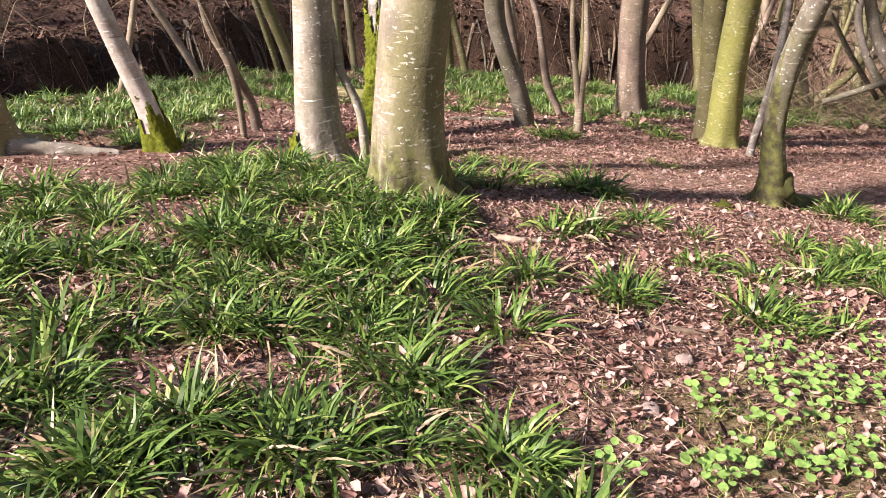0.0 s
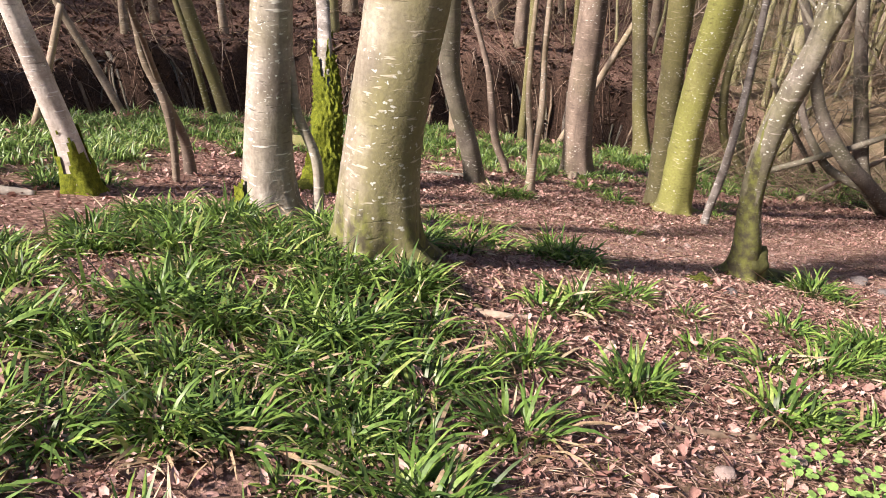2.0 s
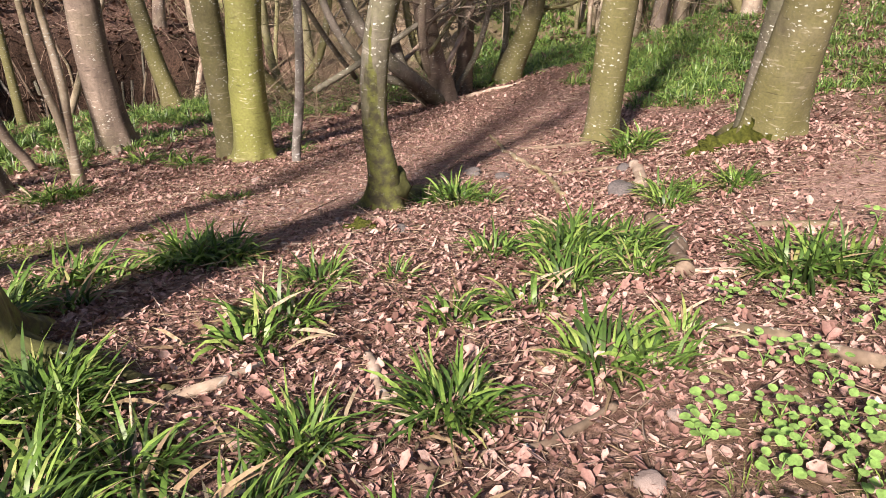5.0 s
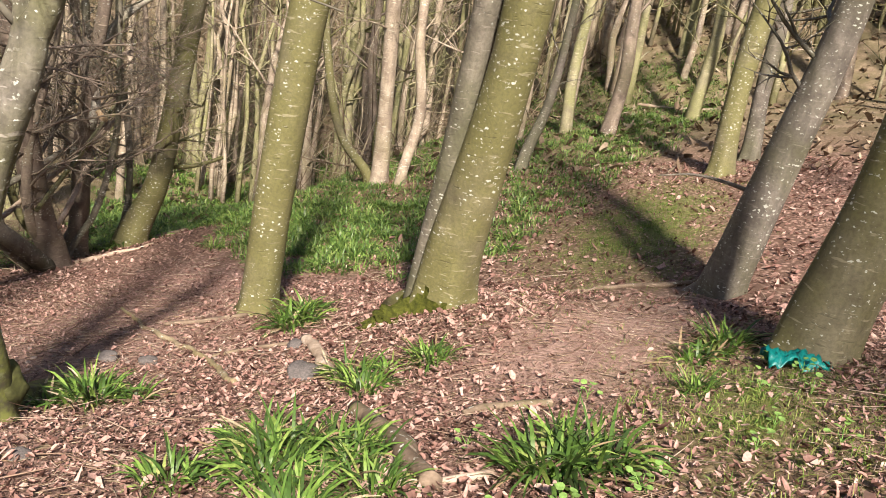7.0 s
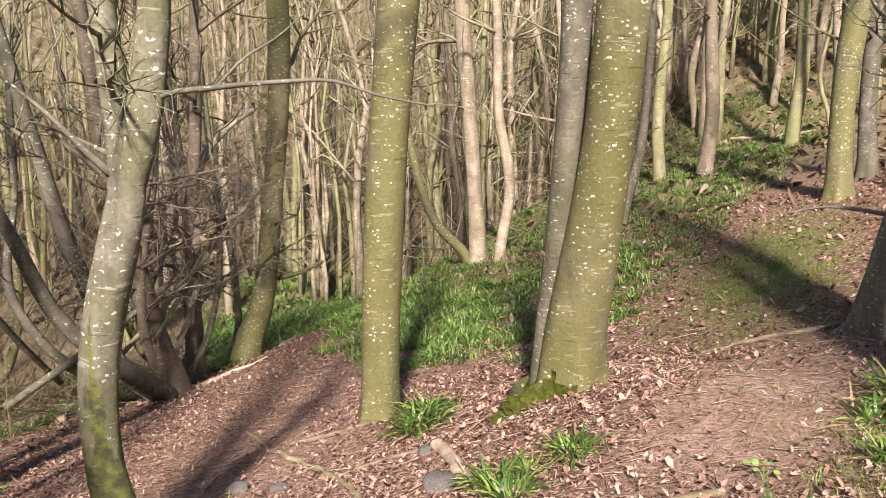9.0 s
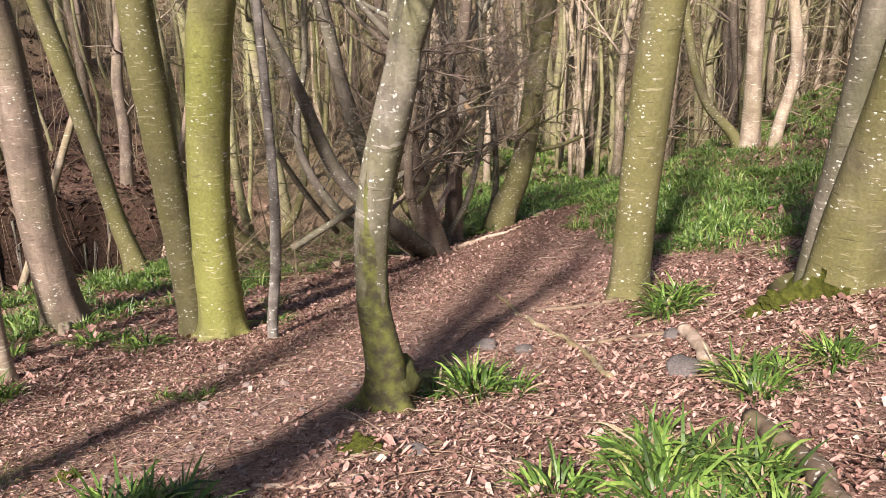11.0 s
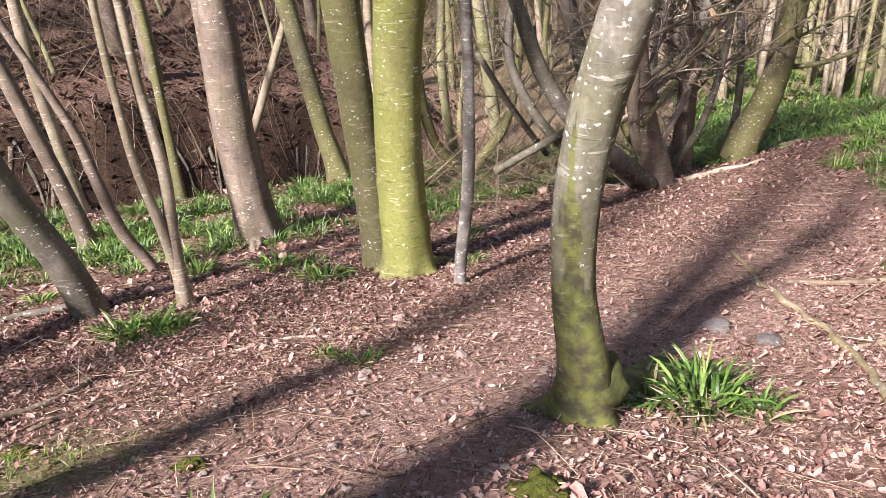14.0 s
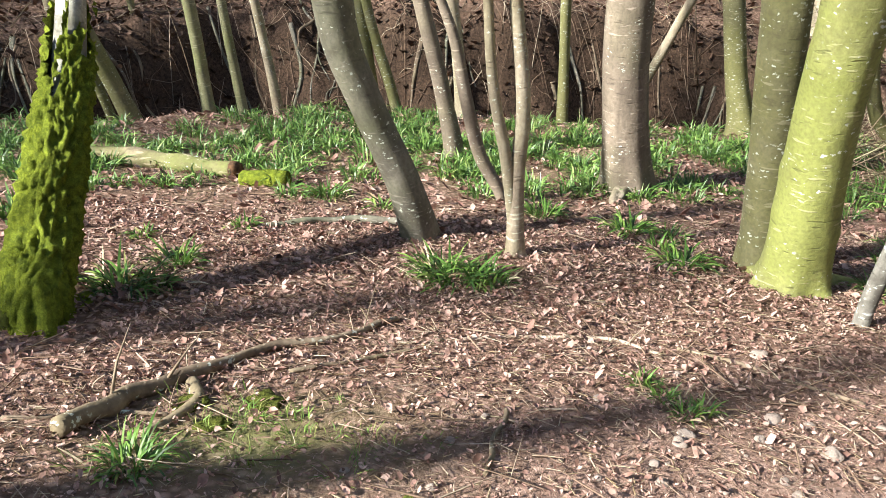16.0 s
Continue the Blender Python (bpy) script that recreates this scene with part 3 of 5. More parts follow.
def moss_coat(root, whole, zlo, zhi, facing, spread, seed, flare=None, sides=40, thick=0.018, mat=None, label="thick yellow-green moss"):
    """A lumpy moss sleeve on one side of a stem, with a ragged outline."""
    rng = np.random.RandomState(seed)
    pts = [p for p in whole if p[2] < zhi + 1.2]
    v = tube(pts, sides, 0.035 if sides < 60 else 0.02, flare, 0.012, 0, seed, 0.0)
    axis = v.mean(1, keepdims=True)
    out = v - axis
    rad = np.linalg.norm(out, axis=2, keepdims=True)
    n, s = v.shape[:2]
    lump = rng.rand(n, s)
    lump = (lump + np.roll(lump, 1, 0) + np.roll(lump, 1, 1) + np.roll(lump, -1, 0)) / 4
    v = v + out / (rad + 1e-6) * (thick * (0.25 + 2.4 * (lump - 0.25))[..., None])
    ang = np.arctan2(out[..., 1], out[..., 0])
    away = np.abs((ang - facing + math.pi) % (2 * math.pi) - math.pi)
    zz = v[..., 2]
    ph = rng.uniform(0, 6, 4)
    ragged = 0.35 * np.sin(ang * 3 + zz * 6 + ph[0]) + 0.25 * np.sin(ang * 7 - zz * 13 + ph[1]) + 0.3 * (lump - 0.5)
    keep = (away < spread + 0.5 * ragged) & (zz < zhi + 0.35 * ragged) & (zz > zlo)
    f = tube_faces(n, s)
    f = f[keep.ravel()[f].all(1)]
    if len(f):
        part("moss", mesh_from("moss", v.reshape(-1, 3), f, mat or MOSS), root, label)


# ---- trees that stand near the path ----
A_root, A_line = tree("stout smooth grey beech leaning over the ravine edge", [(-3.86, 6.45, -1.35, 0.17), (-3.88, 6.45, -0.93, 0.158), (-3.96, 6.45, -0.43, 0.148), (-4.02, 6.44, -0.18, 0.143)], BARK_BEECH, 1, flare=(0.22, 0.9, 5))
B_root, B_line = tree("leaning white birch with a mossy foot", [(-2.64, 6.83, -1.51, 0.12), (-2.68, 6.82, -1.14, 0.095), (-2.75, 6.80, -0.79, 0.089), (-2.81, 6.78, -0.51, 0.083), (-2.87, 6.77, -0.24, 0.078)], BARK_BIRCH, 2, top=9, flare=(0.2, 0.5, 4), sides=20, lumps=0.03)
moss_coat(B_root, B_line, -0.1, 0.42, -1.2, 3.2, 2, (0.2, 0.5, 4))
tree("thin dark forked sapling on two stems", [(-2.18, 7.84, -1.86, 0.037), (-2.17, 7.83, -1.45, 0.036), (-2.21, 7.82, -1.05, 0.045), (-2.33, 7.79, -0.73, 0.034), (-2.36, 7.78, -0.47, 0.031)], BARK_BROWN, 3, top=7, flare=None, sides=12, lumps=0.03, boughs=5, reach=1.2,
     extra=(([(-2.17, 8.33, -2.05, 0.072), (-2.19, 8.32, -1.67, 0.053), (-2.25, 8.1, -1.25, 0.046), (-2.24, 7.85, -0.95, 0.03)], None),))
D_root, D_line = tree("silver-grey beech with pale cross marks and a mossy foot", [(-1.08, 6.2, -1.4, 0.19), (-1.07, 6.19, -0.9, 0.165), (-1.03, 6.17, -0.35, 0.148), (-1.0, 6.15, 0.16, 0.132)], BARK_SILVER, 4, flare=(0.25, 0.45, 5), sides=28)
moss_coat(D_root, D_line, -0.1, 0.22, math.pi + 0.4, 0.8, 4, (0.25, 0.5, 5), thick=0.03)
tree("slender crooked grey sapling", [(-0.74, 6.19, -1.45, 0.04), (-0.75, 6.17, -0.94, 0.037), (-0.86, 6.16, -0.64, 0.034), (-0.91, 6.15, -0.2, 0.031), (-1.0, 6.14, 0.13, 0.029)], BARK_SILVER, 5, top=7, flare=None, sides=12, lumps=0.03, boughs=5, reach=1.2)
E_root, E_line = tree("old tree with a trunk thickly clad in moss", [(-0.88, 8.25, -2.1, 0.145), (-0.88, 8.5, -1.88, 0.122), (-0.87, 8.9, -1.48, 0.108), (-0.91, 9.32, -1.16, 0.09), (-0.94, 9.58, -0.9, 0.08)], BARK_MOTTLED, 6, top=8, flare=(0.25, 0.45, 3), sides=24, lumps=0.05)
moss_coat(E_root, E_line, -0.1, 1.05, -1.5, 3.0, 6, (0.25, 0.45, 3), sides=90, thick=0.04)
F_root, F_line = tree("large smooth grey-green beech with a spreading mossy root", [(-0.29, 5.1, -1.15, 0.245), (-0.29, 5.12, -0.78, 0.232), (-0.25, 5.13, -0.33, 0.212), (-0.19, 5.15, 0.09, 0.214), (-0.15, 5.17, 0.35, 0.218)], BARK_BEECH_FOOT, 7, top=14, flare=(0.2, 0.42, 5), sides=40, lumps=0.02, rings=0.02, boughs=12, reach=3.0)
tree("dark smooth trunk leaning steeply", [(0.84, 10.07, -2.72, 0.128), (0.77, 10.03, -2.31, 0.117), (0.57, 9.98, -1.69, 0.108), (0.45, 9.95, -1.25, 0.116), (0.43, 9.94, -0.99, 0.122)], BARK_DARK, 8, top=10, flare=(0.15, 0.15, 4))
tree("thin brown stem leaning beside thicker trunks", [(1.44, 11.3, -3.04, 0.05), (1.26, 11.3, -2.62, 0.056), (1.16, 11.3, -2.14, 0.052), (1.07, 11.32, -1.6, 0.043), (0.99, 11.33, -1.35, 0.038)], BARK_BROWN, 9, top=8, flare=None, sides=14, boughs=5, reach=1.4)
tree("slender brown tree with a slightly flared foot", [(0.97, 13.0, -3.4, 0.10), (0.88, 13.02, -2.68, 0.085), (0.72, 13.05, -1.83, 0.078), (0.52, 13.1, -0.85, 0.070)], BARK_BROWN, 10, top=9, sides=16, boughs=6)
tree("young pale twin-stemmed tree forking near the ground", [(1.49, 9.79, -2.7, 0.060), (1.5, 9.8, -2.17, 0.050), (1.54, 9.81, -1.69, 0.044), (1.5, 9.82, -1.03, 0.038)], BARK_POLE, 11, top=8, flare=(0.12, 0.35, 4), sides=14, lumps=0.03, boughs=5, reach=1.4,
     extra=(([(1.485, 9.79, -2.6, 0.032), (1.44, 9.78, -2.04, 0.038), (1.36, 9.77, -1.49, 0.033), (1.34, 9.76, -1.01, 0.029)], None),))
tree("upright brown-grey beech beside a leaf-strewn path", [(2.61, 12.02, -3.32, 0.225), (2.56, 12.0, -2.74, 0.208), (2.52, 11.98, -2.07, 0.196), (2.52, 11.97, -1.51, 0.192)], BARK_BROWN, 12, top=14, flare=(0.17, 0.4, 6), sides=32, lumps=0.02, boughs=12, reach=3)
tree("grey leaning tree near the ravine edge", [(4.62, 15.15, -4.2, 0.165), (4.48, 15.18, -3.3, 0.14), (4.27, 15.22, -1.95, 0.135), (4.13, 15.24, -1.1, 0.138)], BARK_OLIVE, 13, top=11, flare=(0.2, 0.6, 4), sides=18)
tree("yellow-green beech stem close beside a thicker one", [(3.13, 9.86, -2.85, 0.155), (3.09, 9.84, -2.23, 0.142), (3.02, 9.80, -1.39, 0.134), (2.95, 9.76, -0.38, 0.146)], BARK_OLIVE, 14, top=13, flare=(0.12, 0.25, 5), sides=28, lumps=0.022, rings=0.045, boughs=10, reach=2.6)
tree("bright yellow-green algae-covered beech with ringed bark", [(3.2, 9.5, -2.78, 0.20), (3.17, 9.42, -2.26, 0.188), (3.12, 9.26, -1.35, 0.172), (3.13, 9.1, -0.56, 0.168), (3.14, 9.03, -0.22, 0.167)], BARK_GREEN, 15, top=13, flare=(0.11, 0.42, 6), sides=36, lumps=0.024, rings=0.065, boughs=10, reach=2.6)
tree("thin lichen-spotted birch pole", [(3.36, 8.9, -2.66, 0.045), (3.42, 8.82, -1.88, 0.045), (3.44, 8.78, -1.15, 0.040), (3.44, 8.77, -0.48, 0.037), (3.43, 8.76, -0.03, 0.034)], BARK_MOTTLED, 16, top=7, flare=None, sides=14, lumps=0.03, boughs=5, reach=0.9, low=4.5)
P_root, P_line = tree("crooked grey tree with a swollen mossy foot", [(2.70, 6.49, -2.02, 0.142), (2.65, 6.43, -1.7, 0.105), (2.585, 6.43, -1.31, 0.083), (2.575, 6.41, -0.92, 0.085), (2.61, 6.35, -0.57, 0.09), (2.66, 6.28, -0.28, 0.092), (2.69, 6.22, -0.03, 0.084), (2.68, 6.235, 0.29, 0.066), (2.67, 6.245, 0.63, 0.06)], BARK_MOSSY, 17, top=7, flare=(0.13, 0.75, 3), sides=28, lumps=0.06, boughs=7, reach=1.4, low=3.0, twigs=(2.1, 3, 0.8),
                     extra=(([(2.68, 6.24, -0.12, 0.06), (2.70, 6.19, 0.06, 0.072), (2.728, 6.13, 0.29, 0.073), (2.758, 6.07, 0.63, 0.068)], None),), trunk_label="grey twisted trunk with mossy lower bark")
burl = bmesh.new()
bmesh.ops.create_icosphere(burl, subdivisions=3, radius=1)
for v in burl.verts:
    v.co *= 1 + 0.3 * noise.noise(v.co * 1.7)
    v.co = Vector((0.03 + v.co.x * 0.125, -0.05 + v.co.y * 0.125, 0.2 + v.co.z * 0.13))
burl_mesh = bpy.data.meshes.new("burl")
burl.to_mesh(burl_mesh)
burl.free()
burl_mesh.polygons.foreach_set("use_smooth", np.ones(len(burl_mesh.polygons), bool))
burl_mesh.materials.append(BARK_FOOT)
part("burl", burl_mesh, P_root, "swollen knob of bark")
limb(P_root, ((2.66, 6.18, 0.25), (2.75, 6.06, 0.38), (2.87, 5.83, 0.42), (3.0, 5.58, 0.44), (3.1, 5.37, 0.44), (3.17, 5.2, 0.38), (3.27, 4.98, 0.33)), 0.016, 0.004, BARK_DARK, "thin bare side branch", seed=1)
limb(P_root, ((2.87, 5.83, 0.42), (2.95, 5.72, 0.55), (3.0, 5.6, 0.62), (3.12, 5.5, 0.75)), 0.007, 0.003, BARK_DARK, "thin bare side branch", seed=2)
limb(P_root, ((2.64, 6.25, 0.05), (2.57, 6.35, 0.18), (2.53, 6.45, 0.29), (2.45, 6.7, 0.5)), 0.02, 0.006, BARK_DARK, "thin bare side branch", seed=3)
tree("brown leaning stem of a coppiced clump", [(7.33, 11.15, -3.5, 0.17), (7.02, 11.14, -2.62, 0.16), (6.74, 11.05, -1.58, 0.14), (6.51, 10.99, -0.71, 0.10)], BARK_BROWN, 18, top=8, flare=(0.2, 0.3, 4), sides=20, lumps=0.03, twigs=(1.0, 15, 1.6), low=2.8,
     extra=(([(7.15, 11.1, -3.45, 0.12), (6.6, 10.95, -3.0, 0.11), (6.05, 10.9, -2.55, 0.10), (5.55, 10.95, -1.9, 0.085), (5.2, 11.0, -1.0, 0.07)], BARK_DARK),
            ([(7.1, 11.3, -3.45, 0.12), (6.75, 11.4, -3.05, 0.11), (6.5, 11.5, -2.2, 0.10), (6.2, 11.6, -1.0, 0.09)], BARK_DARK)), group="coppiced clump")
Q_root, _ = tree("upright grey-brown stem with a broken side", [(8.1, 11.6, -3.68, 0.14), (8.08, 11.55, -2.64, 0.115), (8.06, 11.5, -1.76, 0.12), (8.0, 11.3, -0.9, 0.09)], BARK_BROWN, 19, top=6, flare=(0.2, 0.3, 4), sides=18, lumps=0.04, twigs=(0.8, 13, 1.6), low=2.6, group="coppiced clump")
for k, (x0, y0, x1, y1, bow, r, stem_mat) in enumerate(((7.5, 11.3, 7.0, 10.9, -0.3, 0.075, BARK_BROWN), (7.7, 11.35, 8.0, 10.9, 0.12, 0.05, BARK_DARK), (7.2, 11.3, 5.9, 11.9, -0.4, 0.065, BARK_DARK), (7.6, 11.5, 7.5, 12.2, -0.25, 0.06, BARK_OLIVE), (7.9, 11.7, 8.5, 12.1, 0.2, 0.055, BARK_BROWN), (8.8, 11.5, 9.0, 11.9, 0.2, 0.06, BARK_DARK), (5.9, 13.4, 5.3, 13.2, -0.2, 0.08, BARK_OLIVE), (6.0, 13.5, 6.6, 13.4, 0.25, 0.07, BARK_OLIVE), (5.95, 13.6, 6.1, 14.2, -0.15, 0.075, BARK_FAR))):
    z0 = gz(x0, y0)
    tree("slim stem rising from a coppiced stool", [(x0, y0, z0, r), (x0 + (x1 - x0) * 0.5 + bow, y0 + (y1 - y0) * 0.4, z0 + 0.7, r * 0.9), (x0 + (x1 - x0) * 0.9 + bow, y0 + (y1 - y0) * 0.8, z0 + 1.7, r * 0.8), (x1, y1, z0 + 2.9, r * 0.62)], stem_mat, 80 + k, top=6, flare=(0.12, 0.3, 3), sides=12, lumps=0.05, boughs=5, reach=1.1, twigs=(0.8, 7, 1.1), low=2.8, group="coppiced clump")
limb(Q_root, ((8.07, 11.4, -1.75), (8.04, 11.3, -1.5), (8.12, 11.42, -0.98), (8.31, 11.33, -0.46), (8.57, 11.04, -0.03), (8.75, 10.79, 0.16)), 0.075, 0.035, BARK_SILVER, "grey curved upper limb", seed=4)
limb(Q_root, ((8.0, 11.22, -1.5), (8.03, 11.2, -1.56), (8.1, 11.17, -1.63)), 0.035, 0.045, CUT_WOOD, "pale broken wood", "break_scar", 5)
tree("leaning olive stem with ringed bark", [(8.95, 11.45, -3.75, 0.22), (9.1, 11.2, -2.75, 0.175), (9.2, 10.98, -1.3, 0.145), (9.27, 10.8, 0.3, 0.15), (9.28, 10.75, 1.1, 0.155)], BARK_OLIVE, 20, top=11, flare=(0.2, 0.3, 4), sides=20, rings=0.05, twigs=(1.2, 5, 1.6), group="coppiced clump")
tree("thin upright dark stem", [(8.5, 11.9, -3.8, 0.07), (8.5, 11.9, -2.8, 0.068), (8.46, 11.9, -1.2, 0.06)], BARK_DARK, 21, top=7, flare=None, sides=12, twigs=(0.9, 10, 1.3), group="coppiced clump")
tree("straight olive-green beech beside a rush tuft", [(5.72, 6.92, -2.4, 0.172), (5.66, 6.86, -1.91, 0.164), (5.53, 6.70, -0.67, 0.157), (5.43, 6.53, 0.4, 0.152), (5.39, 6.46, 0.79, 0.155)], BARK_OLIVE, 22, top=12, flare=(0.16, 0.25, 5), sides=32, boughs=9, twigs=(3.2, 3, 1.8))
S_root, S_line = tree("large olive-green twin beech with fused stems and mossy root", [(5.82, 5.23, -1.84, 0.26), (5.70, 5.15, -1.39, 0.225), (5.52, 5.0, -0.69, 0.19), (5.33, 4.83, 0.06, 0.168), (5.15, 4.72, 0.71, 0.165)], BARK_OLIVE, 23, top=13, flare=(0.18, 0.32, 5), sides=36, lumps=0.022, boughs=10, reach=2.6,
                     extra=(([(5.86, 5.48, -2.1, 0.12), (5.74, 5.36, -1.3, 0.11), (5.57, 5.25, -0.69, 0.1), (5.38, 5.12, 0.06, 0.098), (5.2, 5.02, 0.71, 0.098)], BARK_DARK),))
moss_coat(S_root, S_line, -0.1, 0.10, 2.9, 1.1, 23, (0.18, 0.4, 5), thick=0.03, mat=MOSS_DARK, label="olive-green moss")
T_root, _ = tree("dark lichen-spotted tree leaning over the bank", [(7.3, 3.18, -1.55, 0.20), (7.29, 3.1, -1.01, 0.18), (7.28, 2.96, -0.14, 0.155), (7.28, 2.82, 0.65, 0.138)], BARK_SHADY, 24, top=10, flare=(0.1, 0.15, 4), sides=26, twigs=(1.2, 4, 1.4))
limb(T_root, ((7.36, 3.06, -0.64), (7.24, 3.34, -0.58), (7.11, 3.62, -0.55), (6.96, 3.9, -0.6)), 0.022, 0.006, BARK_SHADY, "bare dead side branch", seed=6)
tree("thick olive trunk with lichen blotches", [(5.34, 2.53, -1.3, 0.255), (5.33, 2.45, -0.68, 0.228), (5.32, 2.38, -0.26, 0.218)], BARK_OLIVE, 25, top=12, flare=(0.12, 0.15, 5), sides=30)
tree("pale slim trunk among undergrowth", [(12.6, 9.3, -2.6, 0.16), (12.57, 9.36, -1.08, 0.125), (12.53, 9.44, 0.4, 0.13), (12.5, 9.5, 1.35, 0.13)], BARK_POLE, 26, top=11, sides=16, twigs=(2.5, 4, 1.8))
tree("pale crooked slim trunk", [(12.4, 8.8, -2.55, 0.092), (12.5, 8.65, -1.2, 0.09), (12.4, 8.8, -0.06, 0.082), (12.39, 8.82, 1.3, 0.08)], BARK_POLE, 27, top=9, sides=14, twigs=(2.0, 4, 1.5))
tree("bent olive stem leaning away from its neighbours", [(12.55, 9.45, -2.6, 0.09), (12.2, 9.9, -1.9, 0.075), (12.0, 10.3, -0.4, 0.072), (11.95, 10.5, 1.0, 0.07)], BARK_OLIVE, 28, top=9, sides=14, twigs=(2.0, 5, 1.6))
tree("olive trunk on the rising bank", [(13.05, 3.73, -1.22, 0.185), (13.04, 3.76, -0.4, 0.165), (13.04, 3.75, 0.54, 0.17), (13.06, 3.7, 1.15, 0.175)], BARK_OLIVE, 29, top=12, sides=18, twigs=(2.0, 5, 2.0))
tree("dark trunk on the rising bank", [(14.18, 3.4, -1.03, 0.15), (14.17, 3.46, -0.04, 0.125), (14.18, 3.47, 1.2, 0.125)], BARK_DARK, 30, top=11, sides=16, twigs=(2.0, 5, 2.0))
tree("slender dark leaning tree with side shoots", [(13.6, 7.05, -1.94, 0.11), (13.7, 6.8, -0.73, 0.083), (13.72, 6.69, 0.75, 0.065), (13.72, 6.67, 1.29, 0.064)], BARK_DARK, 33, top=8, sides=14, twigs=(1.0, 6, 1.2))
for k, (x0, y0, dx, dy, r0, bm_) in enumerate(((-0.2, 15.75, -0.05, 0.0, 0.125, BARK_OLIVE), (0.18, 15.7, -0.17, 0.02, 0.09, BARK_OLIVE), (-1.3, 14.7, -0.06, 0.0, 0.066, BARK_POLE), (-2.95, 14.3, -0.2, -0.07, 0.13, BARK_OLIVE), (-3.2, 14.4, -0.15, 0.0, 0.07, BARK_OLIVE), (-2.3, 15.0, 0.0, 0.02, 0.1, BARK_FAR), (-2.1, 15.9, -0.03, 0.02, 0.09, BARK_FAR), (2.35, 15.6, 0.0, 0.0, 0.085, BARK_OLIVE), (-4.4, 14.3, -0.3, -0.04, 0.08, BARK_POLE), (-4.85, 6.65, -0.09, 0.05, 0.062, BARK_FAR), (1.0, 15.3, -0.05, 0.02, 0.1, BARK_POLE), (7.9, 15.9, -0.1, 0.0, 0.13, BARK_FAR))):
    z0 = gz(x0, y0)
    tree("slim olive-brown tree at the ravine edge", [(x0, y0, z0, r0), (x0 + dx * 0.8, y0 + dy * 0.8, z0 + 0.9, r0 * 0.85), (x0 + dx * 2.2, y0 + dy * 2.2, z0 + 2.0, r0 * 0.8)], bm_, 40 + k, top=9, sides=14, boughs=6, reach=1.6, lumps=0.03, group="ravine-edge trees")

# unseen trees beside and behind the walker, added to shade trunks and floor
for k, (x0, y0, r0) in enumerate(((-5.5, -3.35, 0.3), (-7.4, -4.55, 0.26), (3.6, -2.7, 0.22))):
    z0 = gz(x0, y0)
    tree("unseen beech added behind the path to throw shade", [(x0, y0, z0, r0), (x0, y0, z0 + 1.5, r0 * 0.9), (x0 + 0.1, y0, z0 + 3, r0 * 0.85)], BARK_BEECH, 60 + k, top=15, boughs=8, reach=2.0, sides=16)

# leaning dead poles propped among the trunks
def pole(label, a, b, r, mat, seed):
    root = anchor("leaning_pole", *a, label, "dead pole", "leaning poles")
    pts = [(0, 0, 0, r), tuple((np.array(b) - np.array(a)) * 0.5 + np.array([0, 0, -0.05])) + (r * 0.95,), tuple(np.array(b) - np.array(a)) + (r * 0.8,)]
    part("pole", mesh_from("pole", *capped(tube(pts, 12, 0.15, None, 0.03, 0, seed)), mat), root)


# ---- woodland beyond ----
rngw = np.random.RandomState(11)
kinds = []
for k in range(12):
    r0 = (0.05, 0.08, 0.11, 0.14, 0.18, 0.1)[k % 6]
    lean = rngw.normal(0, 0.05, 2)
    root = anchor("tree", 30, -30 - k * 4, gz(30, -30 - k * 4), ("slim bare woodland tree standing far off", "bare grey-green woodland tree standing far off")[k % 2], "tree", "far woodland")
    p = [(0, 0, -0.3, r0 * 1.25), (0, 0, 0.1, r0 * 1.1)]
    for h in np.arange(1.2, 13, 1.6):
        p.append((lean[0] * h + rngw.normal(0, 0.07), lean[1] * h + rngw.normal(0, 0.07), h, r0 * max(0.12, 1 - h / 13.5)))
    mat_k = (BARK_FAR, BARK_OLIVE, BARK_POLE, BARK_FAR, BARK_BROWN, BARK_POLE)[k % 6]
    part("trunk", mesh_from("trunk", *capped(tube(p, 10, 0.4, None, 0.04, 0, k)), mat_k), root)
    b = branchwork(p, 1.6, 9, 2.0, 200 + k, depth=2 if k < 6 else 1, thin=0.8)
    part("crown", mesh_from("crown", *joined(b), mat_k), root, "bare twiggy branches")
    kinds.append(root)
spots = []
tries = 0
while len(spots) < 1500 and tries < 60000:
    tries += 1
    x, y = rngw.uniform(-26, 62), rngw.uniform(-4, 62)
    s = float(past_edge(x, y))
    far_side = s > (4.2 if x < 8 else 1.5) and s < 48 
    hill = s < -0.5 and x > 15.5 + 0.4 * max(0, 7 - y) and y > -2 and (x > 18 or rngw.rand() < 0.5)
    if x < -6 and y < 14.1 + 0.53 * x:
        continue
    if not (far_side or hill):
        continue
    if any((x - a) ** 2 + (y - b) ** 2 < 0.55 for a, b in spots):
        continue
    spots.append((x, y))
spots.sort(key=lambda q: (q[0] - 2) ** 2 + (q[1] - 4) ** 2)
for k, (x, y) in enumerate(spots[:235]):
    m = pose(x, y, gz(x, y), 0, 0, rngw.uniform(0, 360)) @ Matrix.Scale(rngw.uniform(0.8, 1.15), 4)
    if k < len(kinds):
        kinds[k].matrix_basis = m
    else:
        made = copy_thing(kinds[k % len(kinds)], m)
        made.scale = m.to_scale()


